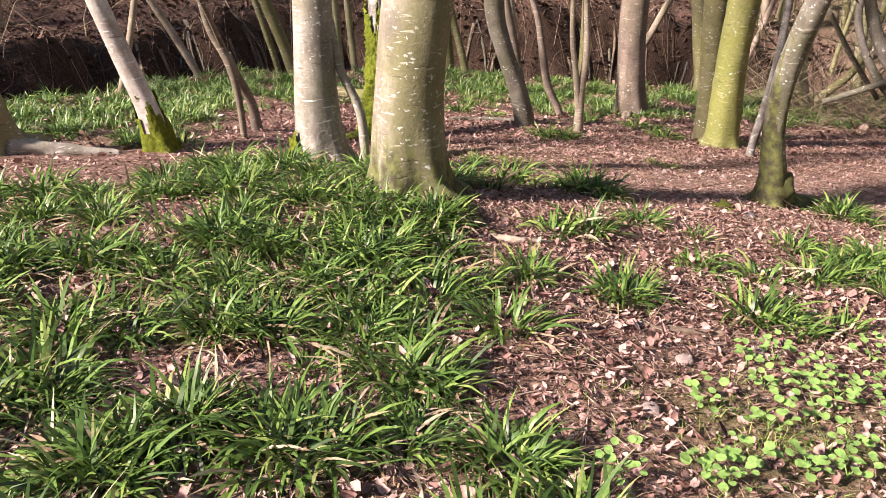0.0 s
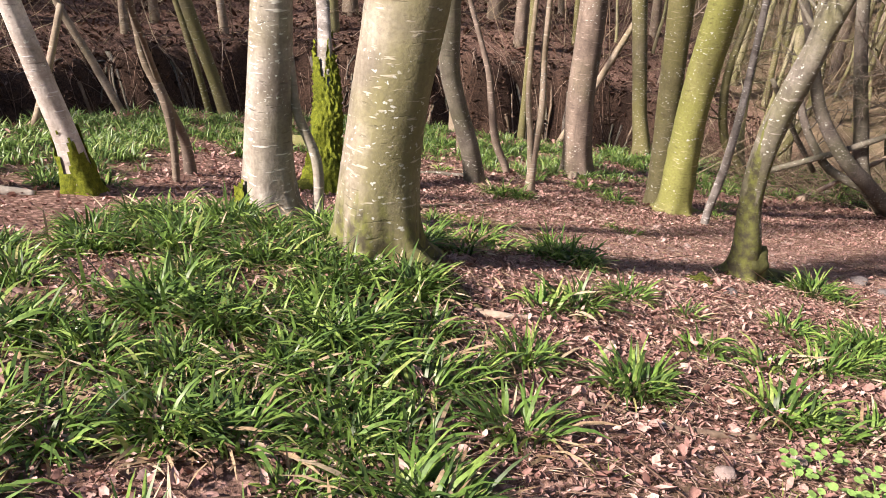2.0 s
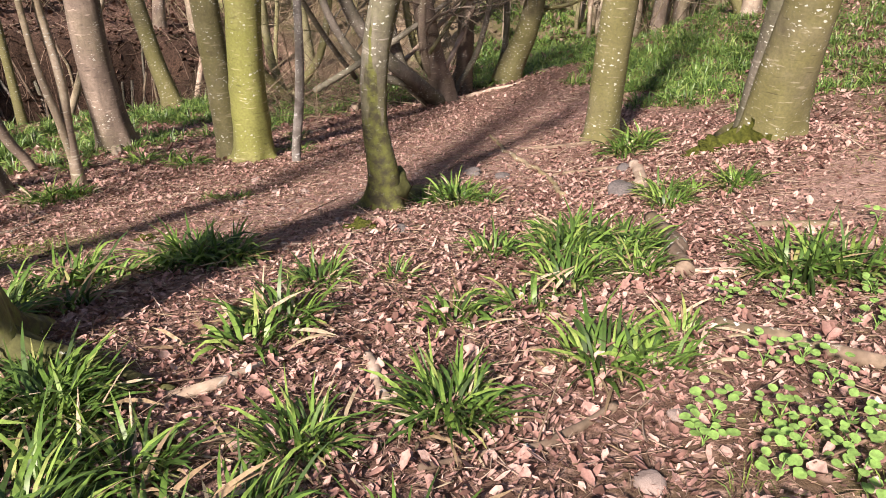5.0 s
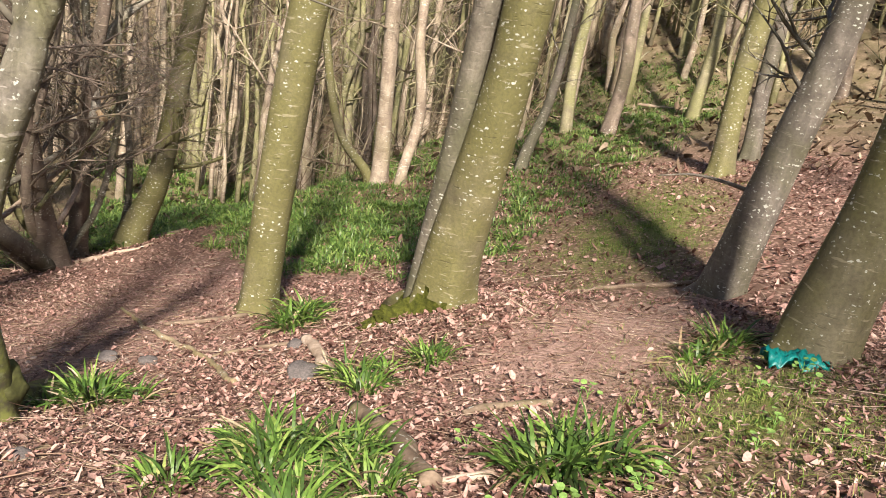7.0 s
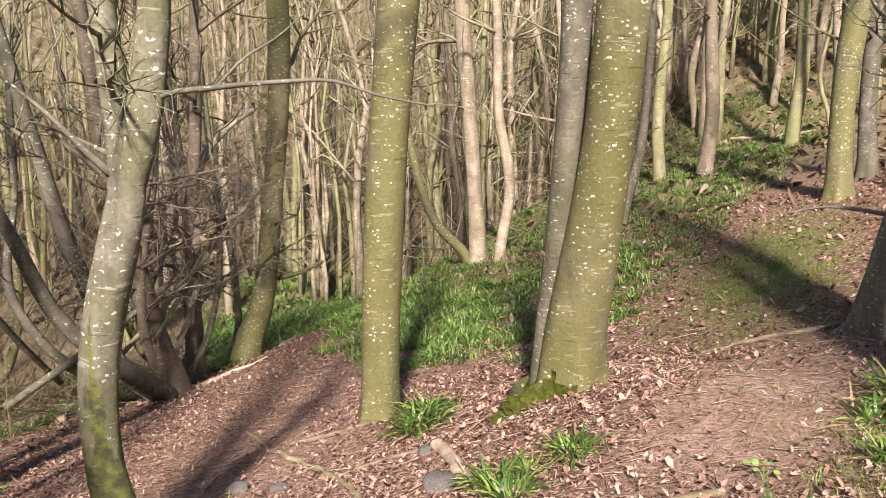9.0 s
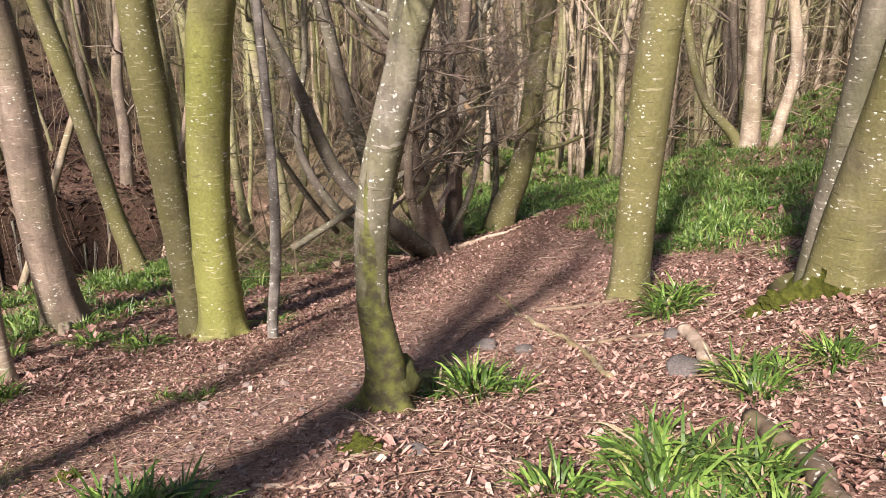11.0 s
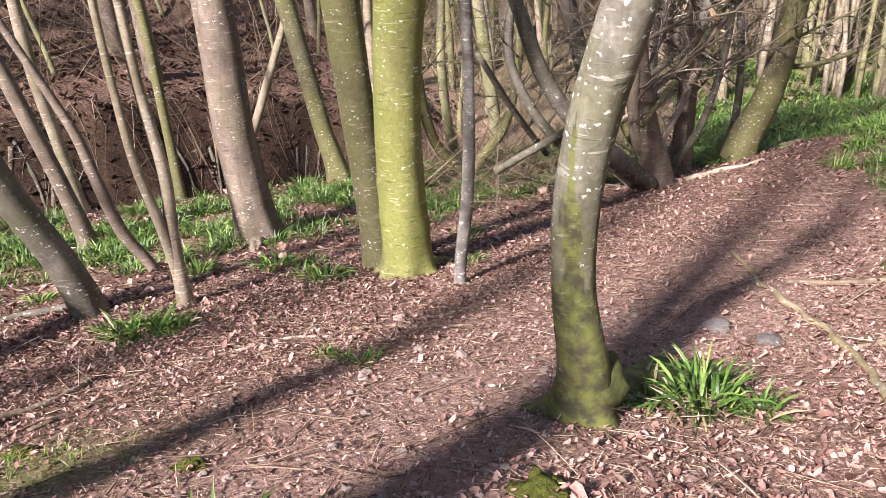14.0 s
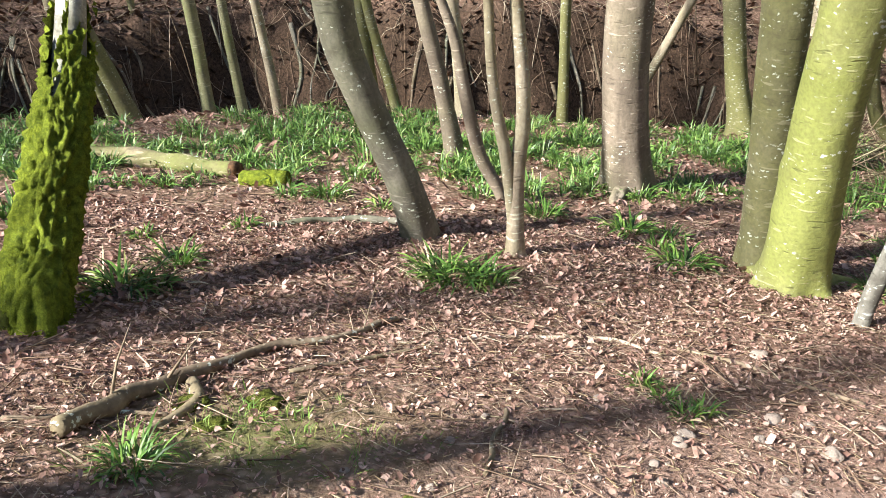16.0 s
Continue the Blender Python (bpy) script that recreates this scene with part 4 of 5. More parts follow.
def slim_far_tree(r0, seed):
    rng = np.random.RandomState(seed)
    p = [(0, 0, -0.3, r0 * 1.2)]
    for h in np.arange(1.0, 13, 2.0):
        p.append((rng.normal(0, 0.03) * h, rng.normal(0, 0.03) * h, h, r0 * max(0.15, 1 - h / 13.5)))
    out = [tube(p, 6, 1.2)]
    for _ in range(16):
        b = p[rng.randint(1, len(p) - 1)]
        a, long, up = rng.uniform(0, 6.28), rng.uniform(0.7, 2.2), rng.uniform(0.2, 1.1)
        d = np.array([math.cos(a), math.sin(a), up]) * long
        mid = np.array(b[:3]) + d * 0.5 + rng.normal(0, 0.12, 3)
        out.append(tube([(*b[:3], r0 * 0.28), (*mid, r0 * 0.18), (*(np.array(b[:3]) + d + rng.normal(0, 0.2, 3)), 0.006)], 3, long / 3))
    return joined(out)


def stand(places, pick_mats, label):
    """Slim bare trees too many to count, joined by bark."""
    for pick, mat_k in enumerate(pick_mats):
        vs, fs, n = [], [], 0
        for k, (x, y) in enumerate(places):
            if k % len(pick_mats) != pick:
                continue
            v, f = shapes[rngw.randint(0, len(shapes))]
            a = rngw.uniform(0, 6.28)
            turn = np.array([[math.cos(a), -math.sin(a), 0], [math.sin(a), math.cos(a), 0], [0, 0, 1]])
            vs.append(v @ turn.T * rngw.uniform(0.75, 1.2) + np.array([x, y, gz(x, y)]))
            fs.append(f + n)
            n += len(v)
        tagged(new("far_woodland", mesh_from("far_woodland", np.concatenate(vs), np.concatenate(fs), mat_k)), label, "woodland", kind="stuff")


shapes = [slim_far_tree(r, 300 + k) for k, r in enumerate((0.06, 0.08, 0.1, 0.13, 0.07, 0.09))]
stand(spots[235:], (BARK_FAR, BARK_POLE, BARK_OLIVE), "dense bare woodland on the far valley side")
hillside = [(x, y) for x, y in zip(rngw.uniform(18.5, 44, 520), rngw.uniform(-6, 19, 520)) if x > 23.5 or y > 11 or (x + y) % 1.0 < 0.35]
stand(hillside, (BARK_FAR, BARK_POLE), "slim pale trees crowding the hillside")
# out of view: added trees that cut low sky light on the trunks
behind = [(x, y) for x, y in zip(rngw.uniform(-14, 32, 300), rngw.uniform(-32, -4.5, 300)) if y < -9 or x > 4.5]
stand(behind, (BARK_FAR, BARK_OLIVE), "unseen woodland added behind the path to block sky light")
# ---- plants ----
def blade_rows(base, direction, length, width, bend, n=4, twist=0.0):
    """Vertices of many arching blades at once: arrays of base (k,3), heading angle, length, width, bend."""
    k = len(base)
    t = np.linspace(0, 1, n + 1)[None, :]
    ang = bend[:, 0:1] + (bend[:, 1:2] - bend[:, 0:1]) * t
    step = length[:, None] / n
    out = np.concatenate([np.zeros((k, 1)), np.cumsum(np.cos(ang[:, :-1]) * step, 1)], 1)
    up = np.concatenate([np.zeros((k, 1)), np.cumsum(np.sin(ang[:, :-1]) * step, 1)], 1)
    w = width[:, None] * np.array([0.55, 1.0, 0.95, 0.7, 0.08, 0.08, 0.08])[None, : n + 1] * 0.5
    if n != 4:
        w = width[:, None] * np.interp(t, [0, 0.3, 0.7, 1], [0.6, 1, 0.8, 0.06]) * 0.5
    dx, dy = np.cos(direction)[:, None], np.sin(direction)[:, None]
    cx, cy, cz = base[:, 0:1] + out * dx, base[:, 1:2] + out * dy, base[:, 2:3] + up
    tw = np.sin(twist)[:, None] if isinstance(twist, np.ndarray) else 0.0
    L = np.stack([cx - dy * w, cy + dx * w, cz + w * tw], -1)
    R = np.stack([cx + dy * w, cy - dx * w, cz - w * tw], -1)
    v = np.stack([L, R], 2).reshape(k, -1, 3)
    i = np.arange(n)
    f = np.stack([2 * i, 2 * i + 1, 2 * i + 3, 2 * i + 2], 1)
    faces = (f[None] + (np.arange(k) * (2 * n + 2))[:, None, None]).reshape(-1, 4)
    return v.reshape(-1, 3), faces


def tuft_arrays(rng, count, spread, long, wide):
    a = rng.uniform(0, 6.28, count)
    r = spread * np.sqrt(rng.rand(count))
    base = np.stack([r * np.cos(a), r * np.sin(a), np.full(count, -0.02)], 1)
    head = a + rng.normal(0, 0.6, count)
    length = long * rng.uniform(0.55, 1.15, count)
    start = np.where(rng.rand(count) < 0.7, rng.uniform(0.85, 1.5, count), rng.uniform(0.2, 0.85, count))
    bend = np.stack([start, start - rng.uniform(0.7, 2.7, count)], 1)
    return base, head, length, wide * rng.uniform(0.6, 1.2, count), bend, rng.uniform(-0.8, 0.8, count)


rngp = np.random.RandomState(21)
TUFTS = []
for k in range(8):
    b = tuft_arrays(rngp, 120 if k < 5 else 64, 0.115 if k < 5 else 0.075, 0.225 if k < 5 else 0.165, 0.0132)
    green = mesh_from("foliage", *blade_rows(b[0], b[1], b[2], b[3], b[4], 4, b[5]), RUSH)
    n = 22
    a = rngp.uniform(0, 6.28, n)
    r = 0.13 * np.sqrt(rngp.rand(n)) + 0.03
    start = rngp.uniform(-0.05, 0.7, n)
    base = np.stack([r * np.cos(a), r * np.sin(a), np.full(n, 0.012)], 1)
    straw = mesh_from("withered_foliage", *blade_rows(base, a + rngp.normal(0, 0.7, n), rngp.uniform(0.08, 0.22, n), rngp.uniform(0.006, 0.013, n), np.stack([start, start - rngp.uniform(0.2, 1.1, n)], 1), 3, rngp.uniform(-0.9, 0.9, n)), STRAW)
    TUFTS.append((green, straw))


def tuft(x, y, scale=1.0, kind=None, label="glossy green woodrush tuft with straw-coloured dead blades", group="woodrush tufts"):
    k = rngp.randint(0, len(TUFTS)) if kind is None else kind
    ob = new("woodrush_tuft")
    ob.empty_display_size = 0.1
    ob.matrix_basis = pose(x, y, gz(x, y), -11, 4, 0) @ pose(0, 0, 0, 0, 0, rngp.uniform(0, 360)) @ Matrix.Scale(scale, 4)
    part("foliage", TUFTS[k][0], ob)
    part("withered_foliage", TUFTS[k][1], ob, "straw-coloured dead blades")
    return tagged(ob, label, "grass tuft", group)


PATCHES = {
    "tufts along the trodden path": ((0.98, 5.96, 1.1), (1.15, 5.8, 0.9), (0.62, 4.58, 1.2), (0.85, 4.75, 1.0), (1.26, 5.12, 0.8), (1.6, 4.94, 0.7), (1.42, 4.31, 1.1), (1.76, 4.2, 1.1), (2.12, 4.29, 1.0), (0.85, 3.69, 1.0), (0.36, 3.8, 0.9), (1.52, 3.61, 1.1), (1.64, 3.43, 1.1), (1.95, 3.55, 0.9), (2.69, 4.77, 0.95), (2.57, 4.37, 0.95), (2.66, 4.87, 0.8), (2.24, 4.91, 0.8), (2.45, 4.6, 0.95), (2.8, 4.4, 0.95), (2.5, 4.15, 0.85), (2.35, 4.35, 0.85)),
    "tufts by the crooked tree": ((3.05, 6.45, 1.0), (3.2, 6.3, 1.1), (3.4, 6.5, 0.9), (3.37, 6.12, 0.9), (3.0, 4.96, 1.0), (2.72, 4.67, 1.1), (2.9, 4.55, 1.0)),
    "tufts by the twin beech": ((5.5, 6.42, 1.4), (5.35, 6.3, 1.2), (5.68, 6.36, 1.25), (5.82, 6.5, 1.1), (4.57, 4.81, 0.9), (4.15, 5.13, 0.9), (3.88, 4.9, 1.0), (4.45, 4.73, 0.9), (4.3, 4.95, 0.8)),
    "tufts beside the bare soil": ((4.97, 3.2, 1.1), (5.2, 3.1, 1.2), (5.5, 3.05, 1.1), (2.92, 3.54, 1.3), (3.1, 3.4, 1.1), (3.01, 3.6, 1.0), (4.34, 3.13, 0.7), (8.68, 5.58, 0.8)),
    "tufts under the yellow-green beeches": ((1.1, 9.17, 1.0), (1.0, 9.3, 0.9), (1.3, 9.2, 0.9), (1.75, 10.86, 0.9), (2.37, 10.5, 0.9), (2.6, 9.79, 0.9), (2.5, 10.1, 0.9), (2.65, 10.4, 0.8), (4.34, 10.5, 0.9), (4.1, 10.2, 0.8), (2.3, 12.01, 0.8), (3.7, 9.4, 0.7)),
    "small tufts on the leaf litter": ((2.18, 7.75, 0.55), (1.99, 7.98, 0.55), (2.05, 7.85, 0.5), (2.1, 7.7, 0.5), (0.98, 5.91, 1.1), (1.09, 5.85, 1.0), (0.8, 5.9, 0.9), (0.4, 6.11, 1.1), (0.36, 6.01, 1.0), (0.55, 5.93, 1.0), (0.15, 7.03, 0.6), (-0.67, 8.74, 1.0), (-0.5, 8.8, 0.9), (-0.57, 9.27, 0.8), (-0.41, 10.09, 0.8), (0.0, 11.08, 0.9), (0.49, 10.82, 0.9), (-0.98, 9.74, 0.7), (-2.01, 10.01, 1.0)),
    "tufts round the large beech": ((-0.87, 2.22, 1.1), (-0.47, 2.34, 1.0), (-0.08, 2.48, 1.1), (-1.72, 2.0, 1.2), (-1.65, 2.29, 1.1), (-1.47, 2.51, 1.1), (-1.3, 2.89, 0.9), (-0.74, 2.97, 1.0), (-1.08, 3.23, 1.0), (-0.38, 3.31, 1.0), (-0.15, 3.04, 1.0), (0.26, 3.16, 1.0), (0.4, 3.84, 0.8), (0.9, 3.75, 0.8), (-0.1, 4.55, 0.9), (0.25, 5.6, 1.0), (0.05, 5.75, 1.0), (-0.12, 3.7, 1.1), (-0.35, 3.6, 1.0), (-0.3, 4.0, 1.1), (-0.05, 4.0, 0.9), (-0.1, 3.4, 1.0), (-0.48, 3.85, 1.0), (-0.18, 4.35, 1.0), (-0.48, 4.4, 1.1), (-0.65, 4.65, 1.0), (0.1, 3.6, 0.8), (-0.7, 4.15, 1.0), (-0.62, 3.5, 0.9)),
}
for name, rows in PATCHES.items():
    for x, y, s in rows:
        tuft(x, y, s * 1.15, group=name)

# the nearest stretch of the carpet, tuft by tuft
def clear(x, y):
    trunks = ((-0.27, 5.05, 0.34), (-1.05, 6.1, 0.36), (-3.8, 6.3, 0.45), (-2.64, 6.65, 0.3), (0.14, 4.6, 0.2), (0.0, 0.6, 0.9), (-0.4, 1.6, 0.45))
    ok = np.ones(np.shape(x), bool)
    for a, b, r in trunks:
        ok = ok & ((x - a) ** 2 + (y - b) ** 2 > r * r)
    return ok


clumps, made = [], 0
for _ in range(20000):
    x, y = rngp.uniform(-3.6, 0.5), rngp.uniform(1.5, 5.7)
    if rngp.rand() > float(green_cover(x, y)) or not clear(x, y) or any((x - a) ** 2 + (y - b) ** 2 < 0.135 for a, b in clumps):
        continue
    clumps.append((x, y))
    size = rngp.uniform(0.85, 1.25)
    for k in range(4):
        if made >= 330:
            break
        a, d = k * 1.57 + rngp.uniform(-0.5, 0.5), rngp.uniform(0.04, 0.115) * size
        u, v = x + d * math.cos(a), y + d * math.sin(a)
        if clear(u, v) and float(green_cover(u, v)) > 0.25:
            tuft(u, v, size * rngp.uniform(0.75, 1.1), group="woodrush carpet")
            made += 1


def carpet(name, label, places, blades, spread, long, wide, mat, seg, seed):
    rng = np.random.RandomState(seed)
    n = len(places) * blades
    which = np.repeat(np.arange(len(places)), blades)
    b = tuft_arrays(rng, n, spread, long, wide)
    px, py = places[which, 0] + b[0][:, 0], places[which, 1] + b[0][:, 1]
    size = np.repeat(rng.uniform(0.7, 1.25, len(places)), blades)
    base = np.stack([px, py, height(px, py) - 0.015], 1)
    v, f = blade_rows(base, b[1], b[2] * size, b[3], b[4], seg, b[5])
    return tagged(new(name, mesh_from(name, v, f, mat)), label, "ground plants", kind="stuff")


def scatter(rng, n, xlo, xhi, ylo, yhi, chance):
    x, y = rng.uniform(xlo, xhi, n), rng.uniform(ylo, yhi, n)
    keep = rng.rand(n) < chance(x, y)
    return np.stack([x[keep], y[keep]], 1)


rngc = np.random.RandomState(5)
side = scatter(rngc, 1150, -5.2, 0.6, 0.8, 7.4, lambda x, y: green_cover(x, y) * ((x < -3.2) | (y > 5.4) | (y < 1.5)))
side = side[clear(side[:, 0], side[:, 1])]
fill = scatter(rngc, 30, -3.2, 0.6, 1.5, 5.6, lambda x, y: green_cover(x, y) * clear(x, y) * 0.8)
carpet("woodrush_carpet", "dense carpet of glossy green woodrush", np.concatenate([side, fill]), 40, 0.11, 0.185, 0.015, RUSH, 3, 71)
beyond = scatter(rngc, 9000, 7.5, 27, 11.4, 23, lambda x, y: green_cover(x, y) * 0.75 * ((y >= 14) | (x < 0.9 * y + 1)))
carpet("leaf_carpet", "fresh green leaves on the floor behind the coppiced clump", beyond, 12, 0.2, 0.24, 0.034, RUSH_FAR, 2, 75)
far = scatter(rngc, 9500, -5.4, 11, 7.2, 16.5, lambda x, y: green_cover(x, y) * 0.75 * smooth(0.2, 0.55, 0.5 + 0.5 * ripple(x, y, 5.5, 23, 2)))
carpet("leaf_carpet", "fresh green spring leaves along the ravine edge", far, 26, 0.10, 0.20, 0.017, RUSH_FAR, 2, 72)
bank = scatter(rngc, 7000, 6.5, 24, 4, 14.5, lambda x, y: green_cover(x, y) * 0.7 * (y < 14))
carpet("leaf_carpet", "fresh green leaves covering the sunlit bank", bank, 19, 0.13, 0.17, 0.017, RUSH_FAR, 2, 73)
turf = scatter(rngc, 20000, -0.5, 13, 1.2, 8.0, lambda x, y: turf_cover(x, y) ** 1.5 * 0.9)
carpet("short_grass", "short sparse grass on bare soil", turf, 14, 0.06, 0.085, 0.0045, GRASS, 2, 74)

# bright round-leaved herbs
def herb_leaf():
    n = 10
    a = np.linspace(0, 2 * math.pi, n, endpoint=False)
    r = 0.5 * (1 - 0.25 * np.exp(-((np.minimum(a, 2 * math.pi - a)) / 0.35) ** 2)) * (1 + 0.05 * np.cos(8 * a))
    bm = bmesh.new()
    c = bm.verts.new((0.42, 0, 0.0))
    ring = [bm.verts.new((0.42 - r[i] * math.cos(a[i]), r[i] * math.sin(a[i]), 0.09 * abs(math.sin(a[i])) - 0.05 * (math.cos(a[i]) < -0.5))) for i in range(n)]
    for i in range(n):
        bm.faces.new((c, ring[i], ring[(i + 1) % n]))
    me = bpy.data.meshes.new("leaf")
    bm.to_mesh(me)
    bm.free()
    me.polygons.foreach_set("use_smooth", np.ones(len(me.polygons), bool))
    me.materials.append(HERB)
    return me


LEAF = herb_leaf()
STEM = mesh_from("stem", *joined([tube([(0, 0, -0.02, 0.003), (0.004 * math.cos(k * 2.1), 0.004 * math.sin(k * 2.1), 0.03, 0.0025), (0.03 * math.cos(k * 2.1), 0.03 * math.sin(k * 2.1), 0.07, 0.0018)], 5, 0.02) for k in range(3)]), HERB)
rngh = np.random.RandomState(8)


def herb(x, y, leaves, size):
    root = anchor("broadleaf_herb", x, y, gz(x, y), "small bright green herb with round leaves", "herb", "round-leaved herbs")
    part("stem", STEM, root)
    for k in range(leaves):
        leaf = part("leaf", LEAF, root)
        a = k * 2.4 + rngh.uniform(-0.4, 0.4)
        d = rngh.uniform(0.01, 0.075)
        leaf.matrix_basis = pose(d * math.cos(a), d * math.sin(a), rngh.uniform(0.035, 0.12), rngh.uniform(-14, 14), rngh.uniform(-28, 8), math.degrees(a)) @ Matrix.Scale(size * rngh.uniform(0.7, 1.2), 4)


HERBS = ((1.29, 3.05), (1.43, 3.1), (1.45, 2.85), (1.9, 3.19), (0.97, 2.65), (1.19, 2.52), (1.42, 2.67), (1.43, 2.4), (0.85, 2.16), (1.03, 2.25), (1.22, 2.24), (0.57, 2.13), (0.92, 2.14), (1.34, 2.22), (1.28, 2.82), (2.34, 3.6), (2.52, 3.44), (2.02, 3.11), (1.88, 2.95), (1.56, 2.96), (1.54, 2.75), (2.86, 3.21), (2.5, 3.05), (1.7, 2.6), (1.65, 2.8), (3.11, 3.99), (3.79, 2.75), (3.45, 2.82), (4.05, 3.65), (3.65, 2.49), (4.36, 2.82), (4.42, 2.57), (4.95, 2.78), (4.85, 2.6))
for x, y in HERBS:
    herb(x, y, 15 if x < 3 else 7, 0.034)

# ---- leaf litter and twigs ----
def leaf_litter(name, label, xy, size, seed, lift=0.012, mat=None, simple=False):
    rng = np.random.RandomState(seed)
    n = len(xy)
    L = size * np.clip(np.exp(rng.normal(-0.12, 0.42, n)), 0.35, 1.9)
    L = L * (1.06 - 0.40 * np.exp(-((xy[:, 1] - (6.7 + 0.33 * xy[:, 0])) / 1.7) ** 2))
    W = L * rng.uniform(0.28, 0.72, n)
    a = rng.uniform(0, 6.28, n)
    curl = rng.uniform(-0.5, 1.25, n)
    tx, ty = rng.normal(0, 0.55, n), rng.normal(0, 0.55, n)
    k6 = np.array([-0.5, -0.16, 0.22, 0.5, 0.2, -0.18])
    w6 = np.array([0.0, 0.46, 0.40, 0.0, -0.42, -0.47])
    jag = rng.uniform(0.55, 1.3, (n, 6))
    px, py = k6 * L[:, None] * jag, w6 * W[:, None] * jag
    pz = curl[:, None] * (np.abs(k6) * L[:, None] * 0.5 + np.abs(w6) * W[:, None] * 0.9)
    px, py, pz = np.c_[px, rng.normal(0, 0.04, n) * L], np.c_[py, rng.normal(0, 0.05, n) * W], np.c_[pz, -0.05 * L]
    c, s = np.cos(a)[:, None], np.sin(a)[:, None]
    X, Y = px * c - py * s, px * s + py * c
    gx0, gy0 = (xy[:, 0:1] + X), (xy[:, 1:2] + Y)
    Z = height(xy[:, 0], xy[:, 1])[:, None] + pz + (-0.093 + tx)[:, None] * X + (-0.243 + ty)[:, None] * Y + lift * rng.uniform(0.4, 1.8, n)[:, None]
    v = np.stack([gx0, gy0, Z], -1).reshape(-1, 3)
    f = np.array([[0, 1, 3], [0, 3, 5]]) if simple else np.array([[i, (i + 1) % 6, 6] for i in range(6)])
    faces = (f[None] + (np.arange(n) * 7)[:, None, None]).reshape(-1, 3)
    return tagged(new(name, mesh_from(name, v, faces, mat or LITTER, False)), label, "leaf litter", kind="stuff")


def bare(x, y):
    return np.exp(-((y - (5.95 + 0.33 * x)) / 0.7) ** 2) * smooth(0.2, 1.2, x) * smooth(7, 5, x) + np.exp(-((x - 5.2) / 1.0) ** 2 - ((y - 3.5) / 0.6) ** 2)


rngl = np.random.RandomState(9)
on_floor = lambda x, y: (past_edge(x, y) < 0.1) * (1 - 0.85 * turf_cover(x, y))
near_xy = scatter(rngl, 92000, -1.8, 7.0, 1.4, 10.5, lambda x, y: on_floor(x, y) * (1 - 0.93 * worn_soil(x, y)) * (0.95 - 0.65 * np.clip(bare(x, y), 0, 1)))
leaf_litter("leaf_litter", "brown and pinkish fallen leaves on the path", near_xy, 0.034, 1, 0.015)
bits = scatter(rngl, 150000, -0.6, 6.4, 1.8, 10.8, lambda x, y: on_floor(x, y) * (0.95 - 0.8 * worn_soil(x, y)))
leaf_litter("leaf_litter", "small broken brown leaf scraps on the path", bits, 0.0185, 2, 0.005, simple=True)
wide_xy = scatter(rngl, 78000, -5.5, 14, -4.0, 17, lambda x, y: on_floor(x, y) * (1 - 0.9 * worn_soil(x, y)) * (1 - ((x > -1.8) & (x < 7) & (y > 1.4) & (y < 10.5))))
leaf_litter("leaf_litter", "brown fallen leaves under the trees", wide_xy, 0.052, 3)
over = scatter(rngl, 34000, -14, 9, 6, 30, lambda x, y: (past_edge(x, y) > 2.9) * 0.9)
leaf_litter("leaf_litter", "red-brown fallen leaves beyond the ravine, with shade in their colour", over, 0.10, 4, 0.03, LITTER_SHADED)
upper = scatter(rngl, 22000, 13, 40, -3, 30, lambda x, y: 0.9 + 0 * x)
leaf_litter("leaf_litter", "brown fallen leaves on the rising bank", upper, 0.13, 10, 0.03, LITTER_DRY)


def twig_litter(name, label, xy, size, seed, mat=TWIG, rise=0.15, thick=0.0035):
    rng = np.random.RandomState(seed)
    n = len(xy)
    a = rng.uniform(0, 6.28, n)
    L = size * rng.uniform(0.4, 1.5, n)
    r = thick * rng.uniform(0.5, 1.6, n)
    t = np.linspace(-0.5, 0.5, 4)
    bow = rng.normal(0, 0.12, n)
    cx = xy[:, 0:1] + (np.cos(a)[:, None] * t - np.sin(a)[:, None] * (t * t) * bow[:, None]) * L[:, None]
    cy = xy[:, 1:2] + (np.sin(a)[:, None] * t + np.cos(a)[:, None] * (t * t) * bow[:, None]) * L[:, None]
    cz = height(cx, cy) + 0.012 + np.abs(rng.normal(0, rise, n))[:, None] * (t + 0.5) * L[:, None]
    ring = []
    for k in range(3):
        w = 2 * math.pi * k / 3
        taper = r[:, None] * np.array([1.0, 0.95, 0.8, 0.35])
        ring.append(np.stack([cx - np.sin(a)[:, None] * math.cos(w) * taper, cy + np.cos(a)[:, None] * math.cos(w) * taper, cz + math.sin(w) * taper], -1))
    v = np.stack(ring, 2).reshape(-1, 3)
    f = np.concatenate([tube_faces(4, 3)])
    faces = (f[None] + (np.arange(n) * 12)[:, None, None]).reshape(-1, 4)
    return tagged(new(name, mesh_from(name, v, faces, mat)), label, "twigs", kind="stuff")


